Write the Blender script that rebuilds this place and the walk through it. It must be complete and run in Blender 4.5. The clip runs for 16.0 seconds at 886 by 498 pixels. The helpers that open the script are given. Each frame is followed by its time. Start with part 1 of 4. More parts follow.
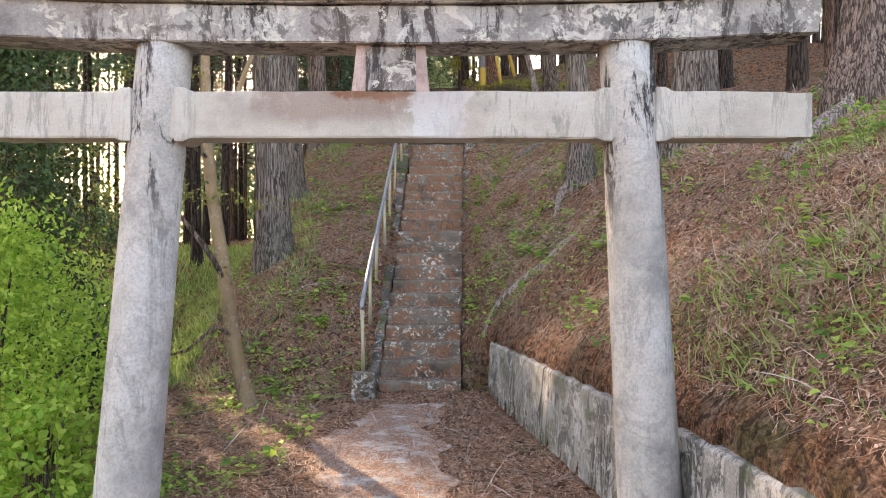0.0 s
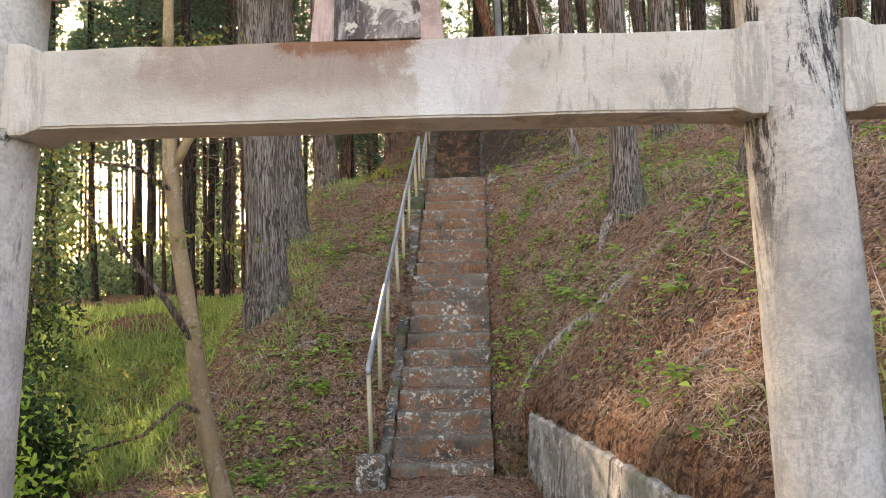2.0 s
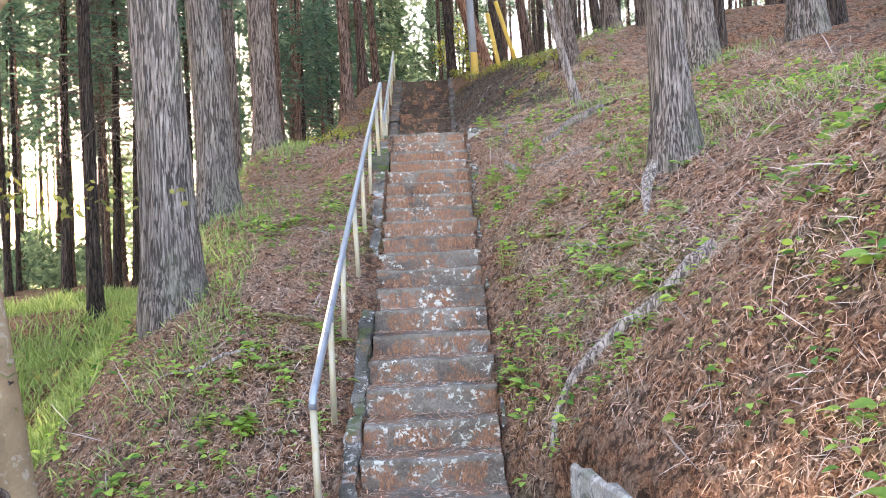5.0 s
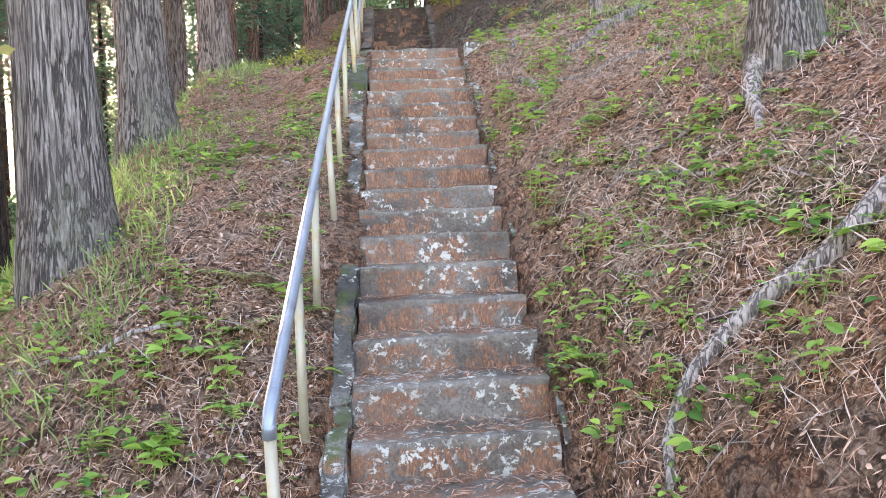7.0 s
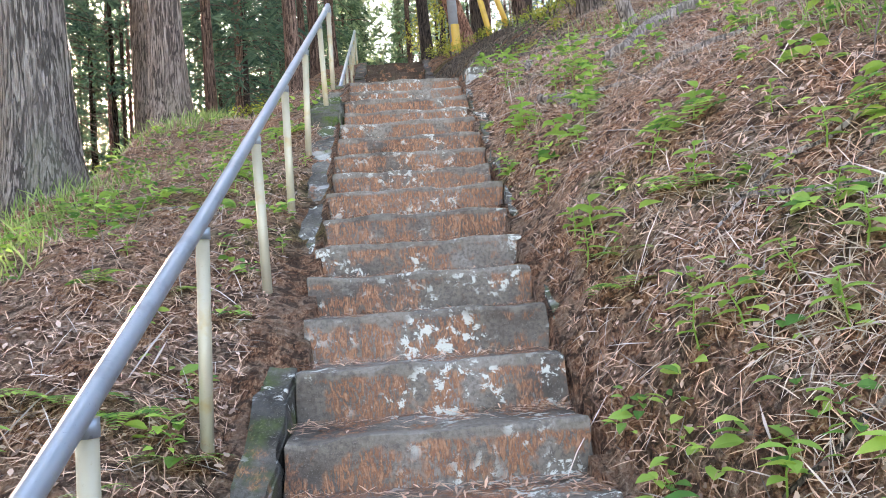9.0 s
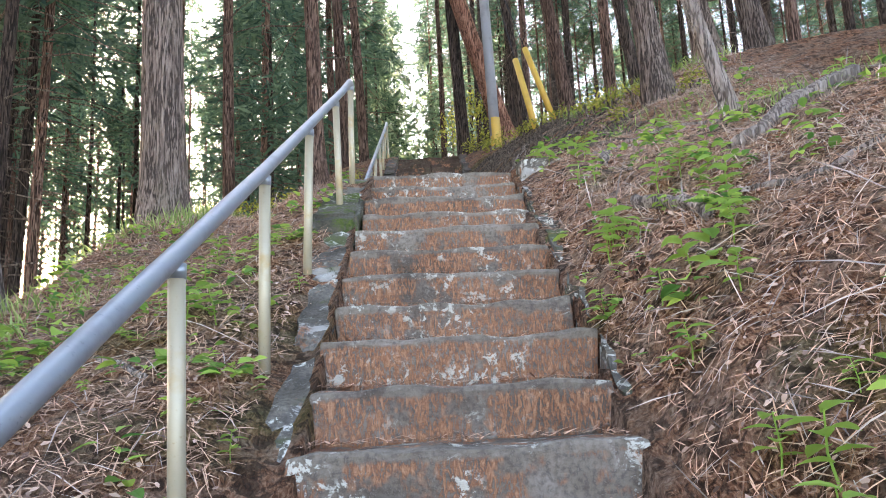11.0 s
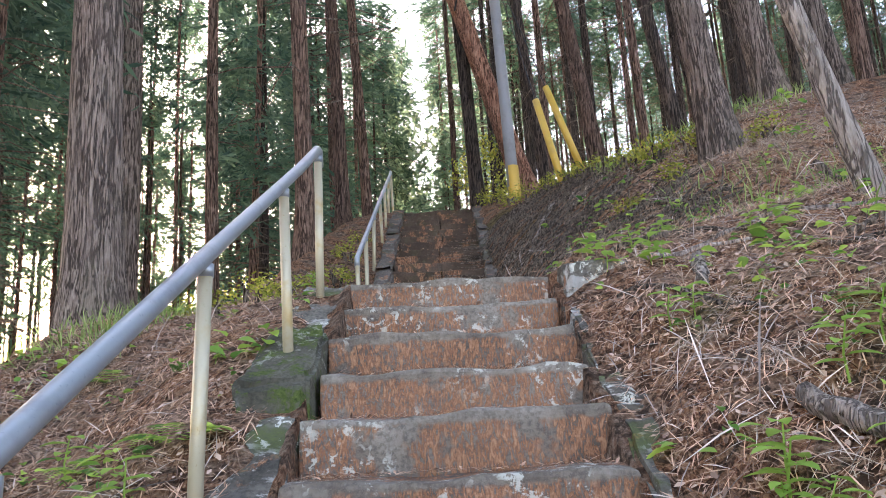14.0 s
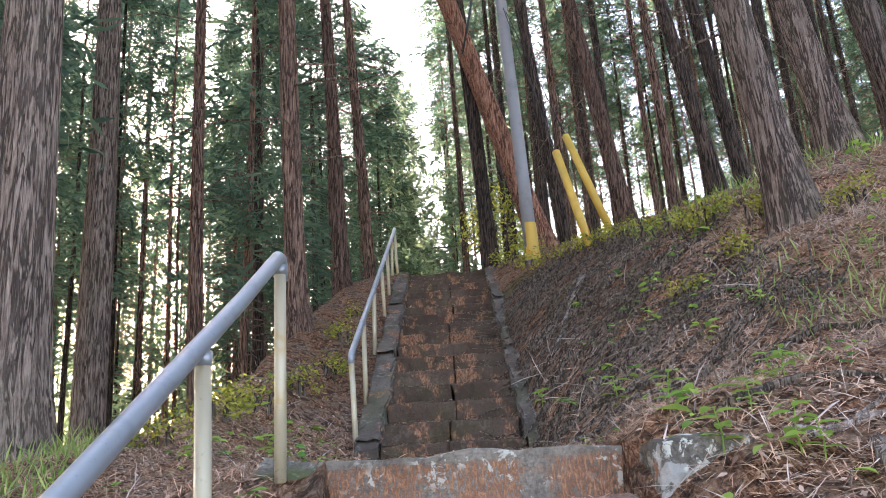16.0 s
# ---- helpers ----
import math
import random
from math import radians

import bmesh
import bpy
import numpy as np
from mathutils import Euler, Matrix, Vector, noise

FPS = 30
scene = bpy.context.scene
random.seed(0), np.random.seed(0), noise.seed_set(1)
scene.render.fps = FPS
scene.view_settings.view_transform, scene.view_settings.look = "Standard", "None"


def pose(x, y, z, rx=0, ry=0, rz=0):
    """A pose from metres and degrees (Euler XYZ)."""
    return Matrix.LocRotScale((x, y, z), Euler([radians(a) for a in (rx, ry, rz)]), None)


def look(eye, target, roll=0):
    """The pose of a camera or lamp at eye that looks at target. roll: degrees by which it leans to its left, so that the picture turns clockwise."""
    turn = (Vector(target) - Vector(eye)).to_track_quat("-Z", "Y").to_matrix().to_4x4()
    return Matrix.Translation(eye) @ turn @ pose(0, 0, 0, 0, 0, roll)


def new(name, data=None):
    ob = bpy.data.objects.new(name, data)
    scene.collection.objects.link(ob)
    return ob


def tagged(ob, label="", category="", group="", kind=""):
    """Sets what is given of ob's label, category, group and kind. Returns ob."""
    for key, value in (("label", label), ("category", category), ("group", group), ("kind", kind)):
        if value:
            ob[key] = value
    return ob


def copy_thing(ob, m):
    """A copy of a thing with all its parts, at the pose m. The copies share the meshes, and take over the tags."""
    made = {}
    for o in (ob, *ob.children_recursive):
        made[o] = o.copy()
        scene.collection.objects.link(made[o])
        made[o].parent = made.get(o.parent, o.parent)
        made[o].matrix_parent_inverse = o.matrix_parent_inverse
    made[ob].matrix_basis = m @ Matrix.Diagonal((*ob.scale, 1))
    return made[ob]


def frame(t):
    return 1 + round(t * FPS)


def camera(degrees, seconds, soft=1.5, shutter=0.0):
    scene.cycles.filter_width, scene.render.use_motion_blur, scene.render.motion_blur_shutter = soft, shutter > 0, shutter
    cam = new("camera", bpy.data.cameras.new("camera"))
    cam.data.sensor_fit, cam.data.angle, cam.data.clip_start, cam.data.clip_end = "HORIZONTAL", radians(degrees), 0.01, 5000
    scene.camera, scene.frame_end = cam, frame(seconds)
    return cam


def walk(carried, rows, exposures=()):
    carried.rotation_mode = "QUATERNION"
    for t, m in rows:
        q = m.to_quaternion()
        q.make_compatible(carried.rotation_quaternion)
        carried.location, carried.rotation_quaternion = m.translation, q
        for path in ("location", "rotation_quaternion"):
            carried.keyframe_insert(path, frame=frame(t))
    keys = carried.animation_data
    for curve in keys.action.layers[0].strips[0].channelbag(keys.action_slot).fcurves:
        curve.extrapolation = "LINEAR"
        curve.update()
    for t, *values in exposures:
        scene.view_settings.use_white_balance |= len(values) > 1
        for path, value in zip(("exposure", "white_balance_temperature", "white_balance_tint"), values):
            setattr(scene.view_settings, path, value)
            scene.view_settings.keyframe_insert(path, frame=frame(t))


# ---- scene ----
cam = camera(58.9, 16.0, soft=1.0)
METRES, EYE, TILT, LEAN, TURN = 13.0, 1.5, 0.0, 0.0, 0.0
ROWS = [
    (0.0, 0.0, 0.0, 0.0, -0.0, 0.0, -0.0),
    (0.5, 0.0008, 0.0308, 0.0048, 0.42, 1.61, 0.39),
    (1.0, 0.0053, 0.0623, 0.0073, 1.33, 2.75, 0.71),
    (1.5, 0.0027, 0.0931, 0.0039, 1.73, 3.13, 0.95),
    (2.0, -0.0022, 0.1287, 0.0044, 1.51, 3.07, 1.34),
    (2.5, 0.0004, 0.164, 0.0038, 0.7, 2.52, 2.06),
    (3.0, -0.0021, 0.1947, 0.0033, 0.84, 1.8, 2.2),
    (3.5, -0.0105, 0.2285, 0.0067, 0.4, 1.99, 1.94),
    (6.0, -0.0291, 0.4046, 0.0014, -3.01, 1.23, 2.71),
    (6.5, -0.0387, 0.4438, 0.0001, -3.9, -0.52, 2.27),
    (7.0, -0.0384, 0.4798, -0.0021, -4.06, -1.5, 2.43),
    (7.5, -0.0333, 0.5153, -0.0035, -4.34, -1.71, 2.72),
    (8.0, -0.033, 0.5559, -0.0033, -4.67, -1.38, 3.15),
    (8.5, -0.0276, 0.5915, -0.0039, -4.86, 0.59, 3.93),
    (9.0, -0.0238, 0.6272, -0.0031, -3.35, 4.05, 4.21),
    (9.5, -0.0259, 0.6643, 0.0017, -1.58, 8.16, 3.56),
    (10.0, -0.0237, 0.6971, 0.0097, -0.99, 11.27, 2.94),
    (12.5, -0.0233, 0.8062, 0.0638, -2.05, 10.45, 2.18),
    (13.0, -0.0234, 0.8284, 0.0744, -1.26, 10.24, 2.8),
    (13.5, -0.0193, 0.8478, 0.0844, -0.64, 12.34, 3.23),
    (14.0, -0.0149, 0.8683, 0.0957, -0.28, 13.54, 3.13),
    (14.5, -0.0131, 0.8913, 0.1085, -0.67, 13.67, 2.6),
    (15.0, -0.0116, 0.9147, 0.1196, -0.55, 14.08, 2.61),
    (15.5, -0.0157, 0.9364, 0.1347, -0.01, 15.01, 3.14),
    (16.0, -0.0147, 0.9559, 0.148, 0.39, 16.45, 3.7),
]
EXPOSURES = [(0.0, 2.94, 7700, 27), (1.0, 2.90, 8000, 26), (2.5, 3.05, 8800, 25), (3.0, 3.3, 9100, 25), (3.6, 3.6, 7100, 25), (6.0, 3.88, 6900, 27), (9.0, 3.8, 6900, 22), (12.5, 3.46, 6800, 24), (16.0, 3.38, 6800, 26)]
walk(cam, [(t, pose(0, 0, EYE, TILT, LEAN, TURN) @ pose(METRES * x, METRES * y, METRES * z, 90 + pitch, roll, yaw)) for t, x, y, z, yaw, pitch, roll in ROWS], EXPOSURES)

# ---------------------------------------------------------------- light
SUN_ELEV, SUN_AZ = radians(15), radians(-32)   # azimuth from +y, minus is to the -x side
world = bpy.data.worlds.new("world")
scene.world = world
world.use_nodes = True
wn = world.node_tree
sky = wn.nodes.new("ShaderNodeTexSky")
sky.sky_type, sky.sun_disc = "NISHITA", False
sky.sun_elevation, sky.sun_rotation = SUN_ELEV, SUN_AZ
sky.air_density, sky.dust_density, sky.ozone_density = 1.0, 2.5, 0.6
wn.links.new(sky.outputs[0], wn.nodes["Background"].inputs[0])
wn.nodes["Background"].inputs[1].default_value = 0.15
sun = new("sun", bpy.data.lights.new("sun", "SUN"))
sun.data.energy, sun.data.angle, sun.data.color = 3.6, radians(0.6), (1.0, 0.86, 0.62)
sd = Vector((math.sin(SUN_AZ) * math.cos(SUN_ELEV), math.cos(SUN_AZ) * math.cos(SUN_ELEV), math.sin(SUN_ELEV)))
sun.matrix_world = look(sd * 50, (0, 0, 0))


# ---------------------------------------------------------------- materials
def material(name):
    m = bpy.data.materials.new(name)
    m.use_nodes = True
    return m, m.node_tree, m.node_tree.nodes["Principled BSDF"]


def node(nt, kind, **values):
    n = nt.nodes.new(kind)
    for key, value in values.items():
        n.inputs[key.replace("_", " ")].default_value = value
    return n


def coords(nt, scale=(1, 1, 1), space="Object"):
    tc = nt.nodes.new("ShaderNodeTexCoord")
    mp = nt.nodes.new("ShaderNodeMapping")
    mp.inputs["Scale"].default_value = scale
    nt.links.new(tc.outputs[space], mp.inputs[0])
    return mp.outputs[0]


def world_coords(nt, scale=(1, 1, 1)):
    tc = nt.nodes.new("ShaderNodeNewGeometry")
    mp = nt.nodes.new("ShaderNodeMapping")
    mp.inputs["Scale"].default_value = scale
    nt.links.new(tc.outputs["Position"], mp.inputs[0])
    return mp.outputs[0]


def noise_tex(nt, vec, scale, detail=5.0, rough=0.6, dist=0.0):
    n = node(nt, "ShaderNodeTexNoise", Scale=scale, Detail=detail, Roughness=rough, Distortion=dist)
    nt.links.new(vec, n.inputs["Vector"])
    return n.outputs["Fac"]


def ramp(nt, fac, stops):
    r = nt.nodes.new("ShaderNodeValToRGB")
    el = r.color_ramp.elements
    while len(el) < len(stops):
        el.new(0.5)
    for e, (p, c) in zip(el, stops):
        e.position, e.color = p, (*c, 1) if len(c) == 3 else c
    nt.links.new(fac, r.inputs[0])
    return r.outputs[0]


def mixc(nt, fac, a, b):
    m = nt.nodes.new("ShaderNodeMix")
    m.data_type = "RGBA"
    for sock, val in ((m.inputs[0], fac), (m.inputs[6], a), (m.inputs[7], b)):
        if isinstance(val, (int, float)):
            sock.default_value = val
        elif isinstance(val, tuple):
            sock.default_value = (*val, 1)
        else:
            nt.links.new(val, sock)
    return m.outputs[2]


def mask(nt, fac, lo, hi):
    r = nt.nodes.new("ShaderNodeMapRange")
    r.interpolation_type = "SMOOTHSTEP"
    r.inputs[1].default_value, r.inputs[2].default_value = lo, hi
    nt.links.new(fac, r.inputs[0])
    return r.outputs[0]


def times(nt, a, b, op="MULTIPLY"):
    m = nt.nodes.new("ShaderNodeMath")
    m.operation = op
    for sock, v in zip(m.inputs, (a, b)):
        if isinstance(v, (int, float)):
            sock.default_value = v
        else:
            nt.links.new(v, sock)
    return m.outputs[0]


def bump(nt, bsdf, height, strength=0.4, dist=0.02):
    b = node(nt, "ShaderNodeBump", Strength=strength, Distance=dist)
    nt.links.new(height, b.inputs["Height"])
    nt.links.new(b.outputs[0], bsdf.inputs["Normal"])


def ground_material():
    m, nt, b = material("forest_floor")
    v = world_coords(nt)
    vs = world_coords(nt, (1, 0.35, 0.35))
    big = noise_tex(nt, v, 0.9, 4, 0.6)
    mid = noise_tex(nt, v, 4.5, 5, 0.65)
    fine = noise_tex(nt, v, 38, 6, 0.75, 0.6)
    needle = noise_tex(nt, vs, 60, 3, 0.7, 1.5)
    soil = ramp(nt, fine, [(0.3, (0.04, 0.026, 0.018)), (0.5, (0.30, 0.185, 0.125)), (0.7, (0.62, 0.45, 0.33))])
    litter = ramp(nt, needle, [(0.32, (0.06, 0.026, 0.015)), (0.5, (0.33, 0.15, 0.08)), (0.66, (0.66, 0.38, 0.23))])
    moss = ramp(nt, fine, [(0.3, (0.03, 0.05, 0.012)), (0.7, (0.13, 0.17, 0.04))])
    c = mixc(nt, mask(nt, mid, 0.38, 0.58), soil, litter)
    c = mixc(nt, times(nt, mask(nt, big, 0.55, 0.70), 0.55), c, moss)
    # hollows between the litter: lower in the bump, their shade put into the colour
    shaded_pits = noise_tex(nt, v, 15, 4, 0.7, 0.8)
    c = mixc(nt, times(nt, mask(nt, shaded_pits, 0.52, 0.42), 0.7), c, (0.028, 0.018, 0.013))
    nt.links.new(c, b.inputs["Base Color"])
    b.inputs["Roughness"].default_value = 0.95
    b.inputs["Specular IOR Level"].default_value = 0.15
    bump(nt, b, times(nt, times(nt, fine, needle, "ADD"), shaded_pits, "ADD"), 1.0, 0.05)
    return m


def stone_material(name, base, dark, light, lichen=0.35, litter=0.0, streak=0.0, moss=0.0, tint=0.0, nosing=False, runoff=False, grain=0.6, blotch=0.0, stain=False):
    """Weathered concrete or stone: two tones, lichen, black streaks, moss and needle litter."""
    m, nt, b = material(name)
    v = world_coords(nt)
    big = noise_tex(nt, v, 2.2, 5, 0.65)
    mid = noise_tex(nt, v, 9, 6, 0.7, 0.3)
    fine = noise_tex(nt, v, 70, 5, 0.7)
    c = ramp(nt, big, [(0.3, dark), (0.5, base), (0.72, light)])
    c = mixc(nt, times(nt, mask(nt, fine, 0.42, 0.62), grain), c, dark)
    grit = noise_tex(nt, v, 140, 3, 0.6)
    c = mixc(nt, times(nt, mask(nt, grit, 0.58, 0.66), grain * 0.6), c, light)
    if streak:
        sv = world_coords(nt, (7, 7, 1.3))
        st = noise_tex(nt, sv, 1.0, 7, 0.8, 0.6)
        st2 = noise_tex(nt, v, 1.1, 3, 0.5)
        run = times(nt, mask(nt, st, 0.50, 0.58), mask(nt, st2, 0.40, 0.56))
        if runoff:
            sepz = nt.nodes.new("ShaderNodeSeparateXYZ")
            nt.links.new(v, sepz.inputs[0])
            run = times(nt, run, times(nt, mask(nt, times(nt, sepz.outputs[2], times(nt, st2, 1.5), "ADD"), 2.2, 2.9), 0.4, "ADD"))
        c = mixc(nt, times(nt, run, streak), c, (0.05, 0.046, 0.045))
    if blotch:
        bl = noise_tex(nt, v, 4.5, 7, 0.72, 0.8)
        c = mixc(nt, times(nt, mask(nt, bl, 0.52, 0.57), blotch), c, (0.085, 0.08, 0.075))
        bw = noise_tex(nt, world_coords(nt, (1, 1.3, 1.2)), 5.5, 7, 0.7, 0.6)
        c = mixc(nt, times(nt, mask(nt, bw, 0.56, 0.60), blotch), c, (0.66, 0.63, 0.58))
    if stain:
        sx = nt.nodes.new("ShaderNodeSeparateXYZ")
        nt.links.new(v, sx.inputs[0])
        wav = times(nt, times(nt, mid, 0.5, "SUBTRACT"), 0.55)
        pos = times(nt, sx.outputs[0], wav, "ADD")
        brown = times(nt, mask(nt, pos, -1.0, -0.86), mask(nt, pos, -0.12, -0.24))
        hang = mask(nt, times(nt, sx.outputs[2], times(nt, big, 0.35), "ADD"), 2.24, 2.34)
        c = mixc(nt, times(nt, times(nt, brown, hang), 0.75), c, (0.30, 0.215, 0.175))
        white = times(nt, mask(nt, pos, -0.20, -0.10), mask(nt, pos, 0.16, 0.06))
        c = mixc(nt, times(nt, white, 0.5), c, (0.66, 0.67, 0.68))
        rust = times(nt, times(nt, mask(nt, pos, -0.52, -0.44), mask(nt, pos, -0.16, -0.22)), mask(nt, times(nt, sx.outputs[2], times(nt, mid, 0.12), "ADD"), 2.285, 2.32))
        c = mixc(nt, times(nt, rust, 0.85), c, (0.22, 0.09, 0.04))
    if tint:
        tv = noise_tex(nt, v, 1.7, 3, 0.5, 0.2)
        c = mixc(nt, times(nt, mask(nt, tv, 0.55, 0.68), tint), c, (0.34, 0.22, 0.17))
    if litter:
        lv = noise_tex(nt, world_coords(nt, (1, 1, 1)), 5.0, 4, 0.6)
        ln = noise_tex(nt, world_coords(nt, (1, 0.4, 0.3)), 75, 3, 0.7, 1.2)
        lc = ramp(nt, ln, [(0.32, (0.09, 0.04, 0.024)), (0.5, (0.25, 0.115, 0.064)), (0.66, (0.42, 0.225, 0.13))])
        amount = times(nt, mask(nt, lv, 0.58 - 0.2 * litter, 0.66 - 0.2 * litter), mask(nt, ln, 0.40, 0.52))
        if nosing:
            sep = nt.nodes.new("ShaderNodeSeparateXYZ")
            nt.links.new(coords(nt), sep.inputs[0])
            edge = times(nt, sep.outputs[2], times(nt, mid, 0.05), "ADD")
            front = times(nt, mask(nt, sep.outputs[1], -0.10, -0.16), mask(nt, edge, 0.245, 0.262))
            amount = times(nt, amount, times(nt, 1.0, front, "SUBTRACT"))
            c = mixc(nt, times(nt, times(nt, front, mask(nt, mid, 0.42, 0.62)), 0.3), c, (0.40, 0.345, 0.28))
        c = mixc(nt, amount, c, lc)
    if moss:
        mv = noise_tex(nt, v, 3.1, 4, 0.6) if moss < 1 else times(nt, mid, 0.02, "ADD")
        mc = ramp(nt, fine, [(0.3, (0.03, 0.05, 0.012)), (0.7, (0.12, 0.15, 0.04))])
        c = mixc(nt, times(nt, mask(nt, mv, 0.5, 0.62), moss), c, mc)
    if lichen:
        ln1 = noise_tex(nt, v, 21, 5, 0.72, 0.4)
        ln2 = noise_tex(nt, v, 3.3, 3, 0.55)
        spots = times(nt, mask(nt, ln1, 0.54, 0.59), mask(nt, ln2, 0.46, 0.58))
        c = mixc(nt, times(nt, spots, lichen), c, (0.62, 0.60, 0.52))
    nt.links.new(c, b.inputs["Base Color"])
    b.inputs["Roughness"].default_value = 0.92
    b.inputs["Specular IOR Level"].default_value = 0.12
    bump(nt, b, times(nt, mid, fine, "ADD"), 0.6, 0.012)
    return m


def bark_material(name, dark, mid_c, light, green=0.0):
    m, nt, b = material(name)
    warp = coords(nt, (1, 1, 0.075))
    n1 = noise_tex(nt, warp, 30, 3, 0.55, 0.35)
    n2 = noise_tex(nt, coords(nt, (1, 1, 0.11)), 62, 3, 0.6, 0.4)
    fib = noise_tex(nt, coords(nt, (1, 1, 0.03)), 150, 3, 0.65)
    ridge = times(nt, n1, 0.5, "SUBTRACT")
    ab = nt.nodes.new("ShaderNodeMath")
    ab.operation = "ABSOLUTE"
    nt.links.new(ridge, ab.inputs[0])
    crack = mask(nt, ab.outputs[0], 0.012, 0.075)
    plate = times(nt, times(nt, n2, 0.6), times(nt, fib, 0.4), "ADD")
    a = times(nt, crack, plate)
    v2 = coords(nt, (1, 1, 0.3))
    p = noise_tex(nt, v2, 5, 4, 0.6)
    oi = nt.nodes.new("ShaderNodeObjectInfo")
    c = ramp(nt, plate, [(0.36, dark), (0.48, mid_c), (0.62, light)])
    c = mixc(nt, times(nt, mask(nt, crack, 0.8, 0.1), 0.85), c, tuple(0.35 * q for q in dark))
    c = mixc(nt, times(nt, mask(nt, p, 0.45, 0.75), 0.6), c, tuple(0.5 * (x + y) for x, y in zip(dark, mid_c)))
    if green:
        g = noise_tex(nt, coords(nt, (1, 1, 0.5)), 2.5, 4, 0.6)
        c = mixc(nt, times(nt, mask(nt, g, 0.5, 0.7), green), c, (0.16, 0.2, 0.1))
    hsv = node(nt, "ShaderNodeHueSaturation")
    nt.links.new(c, hsv.inputs["Color"])
    nt.links.new(times(nt, times(nt, oi.outputs["Random"], 0.5), 0.75, "ADD"), hsv.inputs["Value"])
    nt.links.new(hsv.outputs[0], b.inputs["Base Color"])
    b.inputs["Roughness"].default_value = 0.92
    b.inputs["Specular IOR Level"].default_value = 0.2
    bump(nt, b, a, 1.0, 0.045)
    return m


def leaf_material(name, a, c2, trans=0.45):
    m, nt, b = material(name)
    geo = nt.nodes.new("ShaderNodeNewGeometry")
    c = ramp(nt, geo.outputs["Random Per Island"], [(0.0, a), (1.0, c2)])
    nt.links.new(c, b.inputs["Base Color"])
    b.inputs["Roughness"].default_value = 0.6
    b.inputs["Specular IOR Level"].default_value = 0.3
    tr = nt.nodes.new("ShaderNodeBsdfTranslucent")
    nt.links.new(c, tr.inputs[0])
    mx = nt.nodes.new("ShaderNodeMixShader")
    mx.inputs[0].default_value = trans
    nt.links.new(b.outputs[0], mx.inputs[1])
    nt.links.new(tr.outputs[0], mx.inputs[2])
    nt.links.new(mx.outputs[0], nt.nodes["Material Output"].inputs[0])
    return m


def paint_material(name, base, wear, rough=0.45, metal=0.0, amount=0.4):
    m, nt, b = material(name)
    v = coords(nt)
    n1 = noise_tex(nt, v, 6, 5, 0.6)
    n2 = noise_tex(nt, v, 60, 4, 0.7)
    c = mixc(nt, times(nt, mask(nt, n1, 0.5, 0.68), amount), base, wear)
    c = mixc(nt, times(nt, mask(nt, n2, 0.6, 0.75), 0.5), c, tuple(x * 0.6 for x in wear))
    nt.links.new(c, b.inputs["Base Color"])
    b.inputs["Roughness"].default_value, b.inputs["Metallic"].default_value = rough, metal
    bump(nt, b, n2, 0.15, 0.003)
    return m


M_GROUND = ground_material()
M_TORII = stone_material("weathered_concrete", (0.53, 0.50, 0.45), (0.27, 0.26, 0.25), (0.62, 0.61, 0.59), lichen=0.35, streak=0.75, tint=0.15, runoff=True, grain=0.45, blotch=0.2)
M_BEAM = stone_material("plastered_concrete", (0.55, 0.515, 0.45), (0.38, 0.345, 0.30), (0.62, 0.59, 0.54), lichen=0.12, streak=0.35, tint=0.3, grain=0.2, stain=True)
M_LINTEL = stone_material("stained_concrete", (0.40, 0.375, 0.35), (0.17, 0.16, 0.155), (0.56, 0.54, 0.50), lichen=0.85, streak=0.95, tint=0.15, grain=0.4, blotch=0.7)
M_PLAQUE = stone_material("pink_plaster", (0.60, 0.45, 0.40), (0.47, 0.33, 0.30), (0.66, 0.53, 0.48), lichen=0.0, streak=0.3)
M_STEP = stone_material("step_stone", (0.20, 0.165, 0.13), (0.075, 0.062, 0.052), (0.34, 0.295, 0.25), lichen=0.95, litter=0.62, nosing=True)
M_STEP_UP = stone_material("step_stone_littered", (0.19, 0.155, 0.125), (0.07, 0.058, 0.048), (0.31, 0.27, 0.225), lichen=0.7, litter=0.98, nosing=True)
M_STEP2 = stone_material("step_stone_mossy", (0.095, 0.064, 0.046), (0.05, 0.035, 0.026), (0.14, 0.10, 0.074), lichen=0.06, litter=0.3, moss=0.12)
M_CURB = stone_material("curb_stone", (0.15, 0.13, 0.105), (0.04, 0.036, 0.03), (0.28, 0.25, 0.21), lichen=0.95, moss=0.7, litter=0.08, blotch=0.4)
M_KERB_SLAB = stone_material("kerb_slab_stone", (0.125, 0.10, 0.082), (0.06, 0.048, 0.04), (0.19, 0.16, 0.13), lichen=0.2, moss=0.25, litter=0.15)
M_MOSSY = stone_material("mossy_stone", (0.10, 0.09, 0.07), (0.035, 0.035, 0.025), (0.16, 0.15, 0.11), lichen=0.3, moss=1.0)
M_WALL = stone_material("retaining_concrete", (0.43, 0.40, 0.36), (0.19, 0.175, 0.155), (0.60, 0.58, 0.55), lichen=0.45, streak=0.85, moss=0.45, blotch=0.62)
M_SLAB = stone_material("path_concrete", (0.48, 0.47, 0.45), (0.26, 0.25, 0.24), (0.70, 0.69, 0.67), lichen=0.4, litter=0.92)
M_BARK = bark_material("cedar_bark", (0.10, 0.08, 0.066), (0.29, 0.235, 0.20), (0.50, 0.43, 0.375), green=0.25)
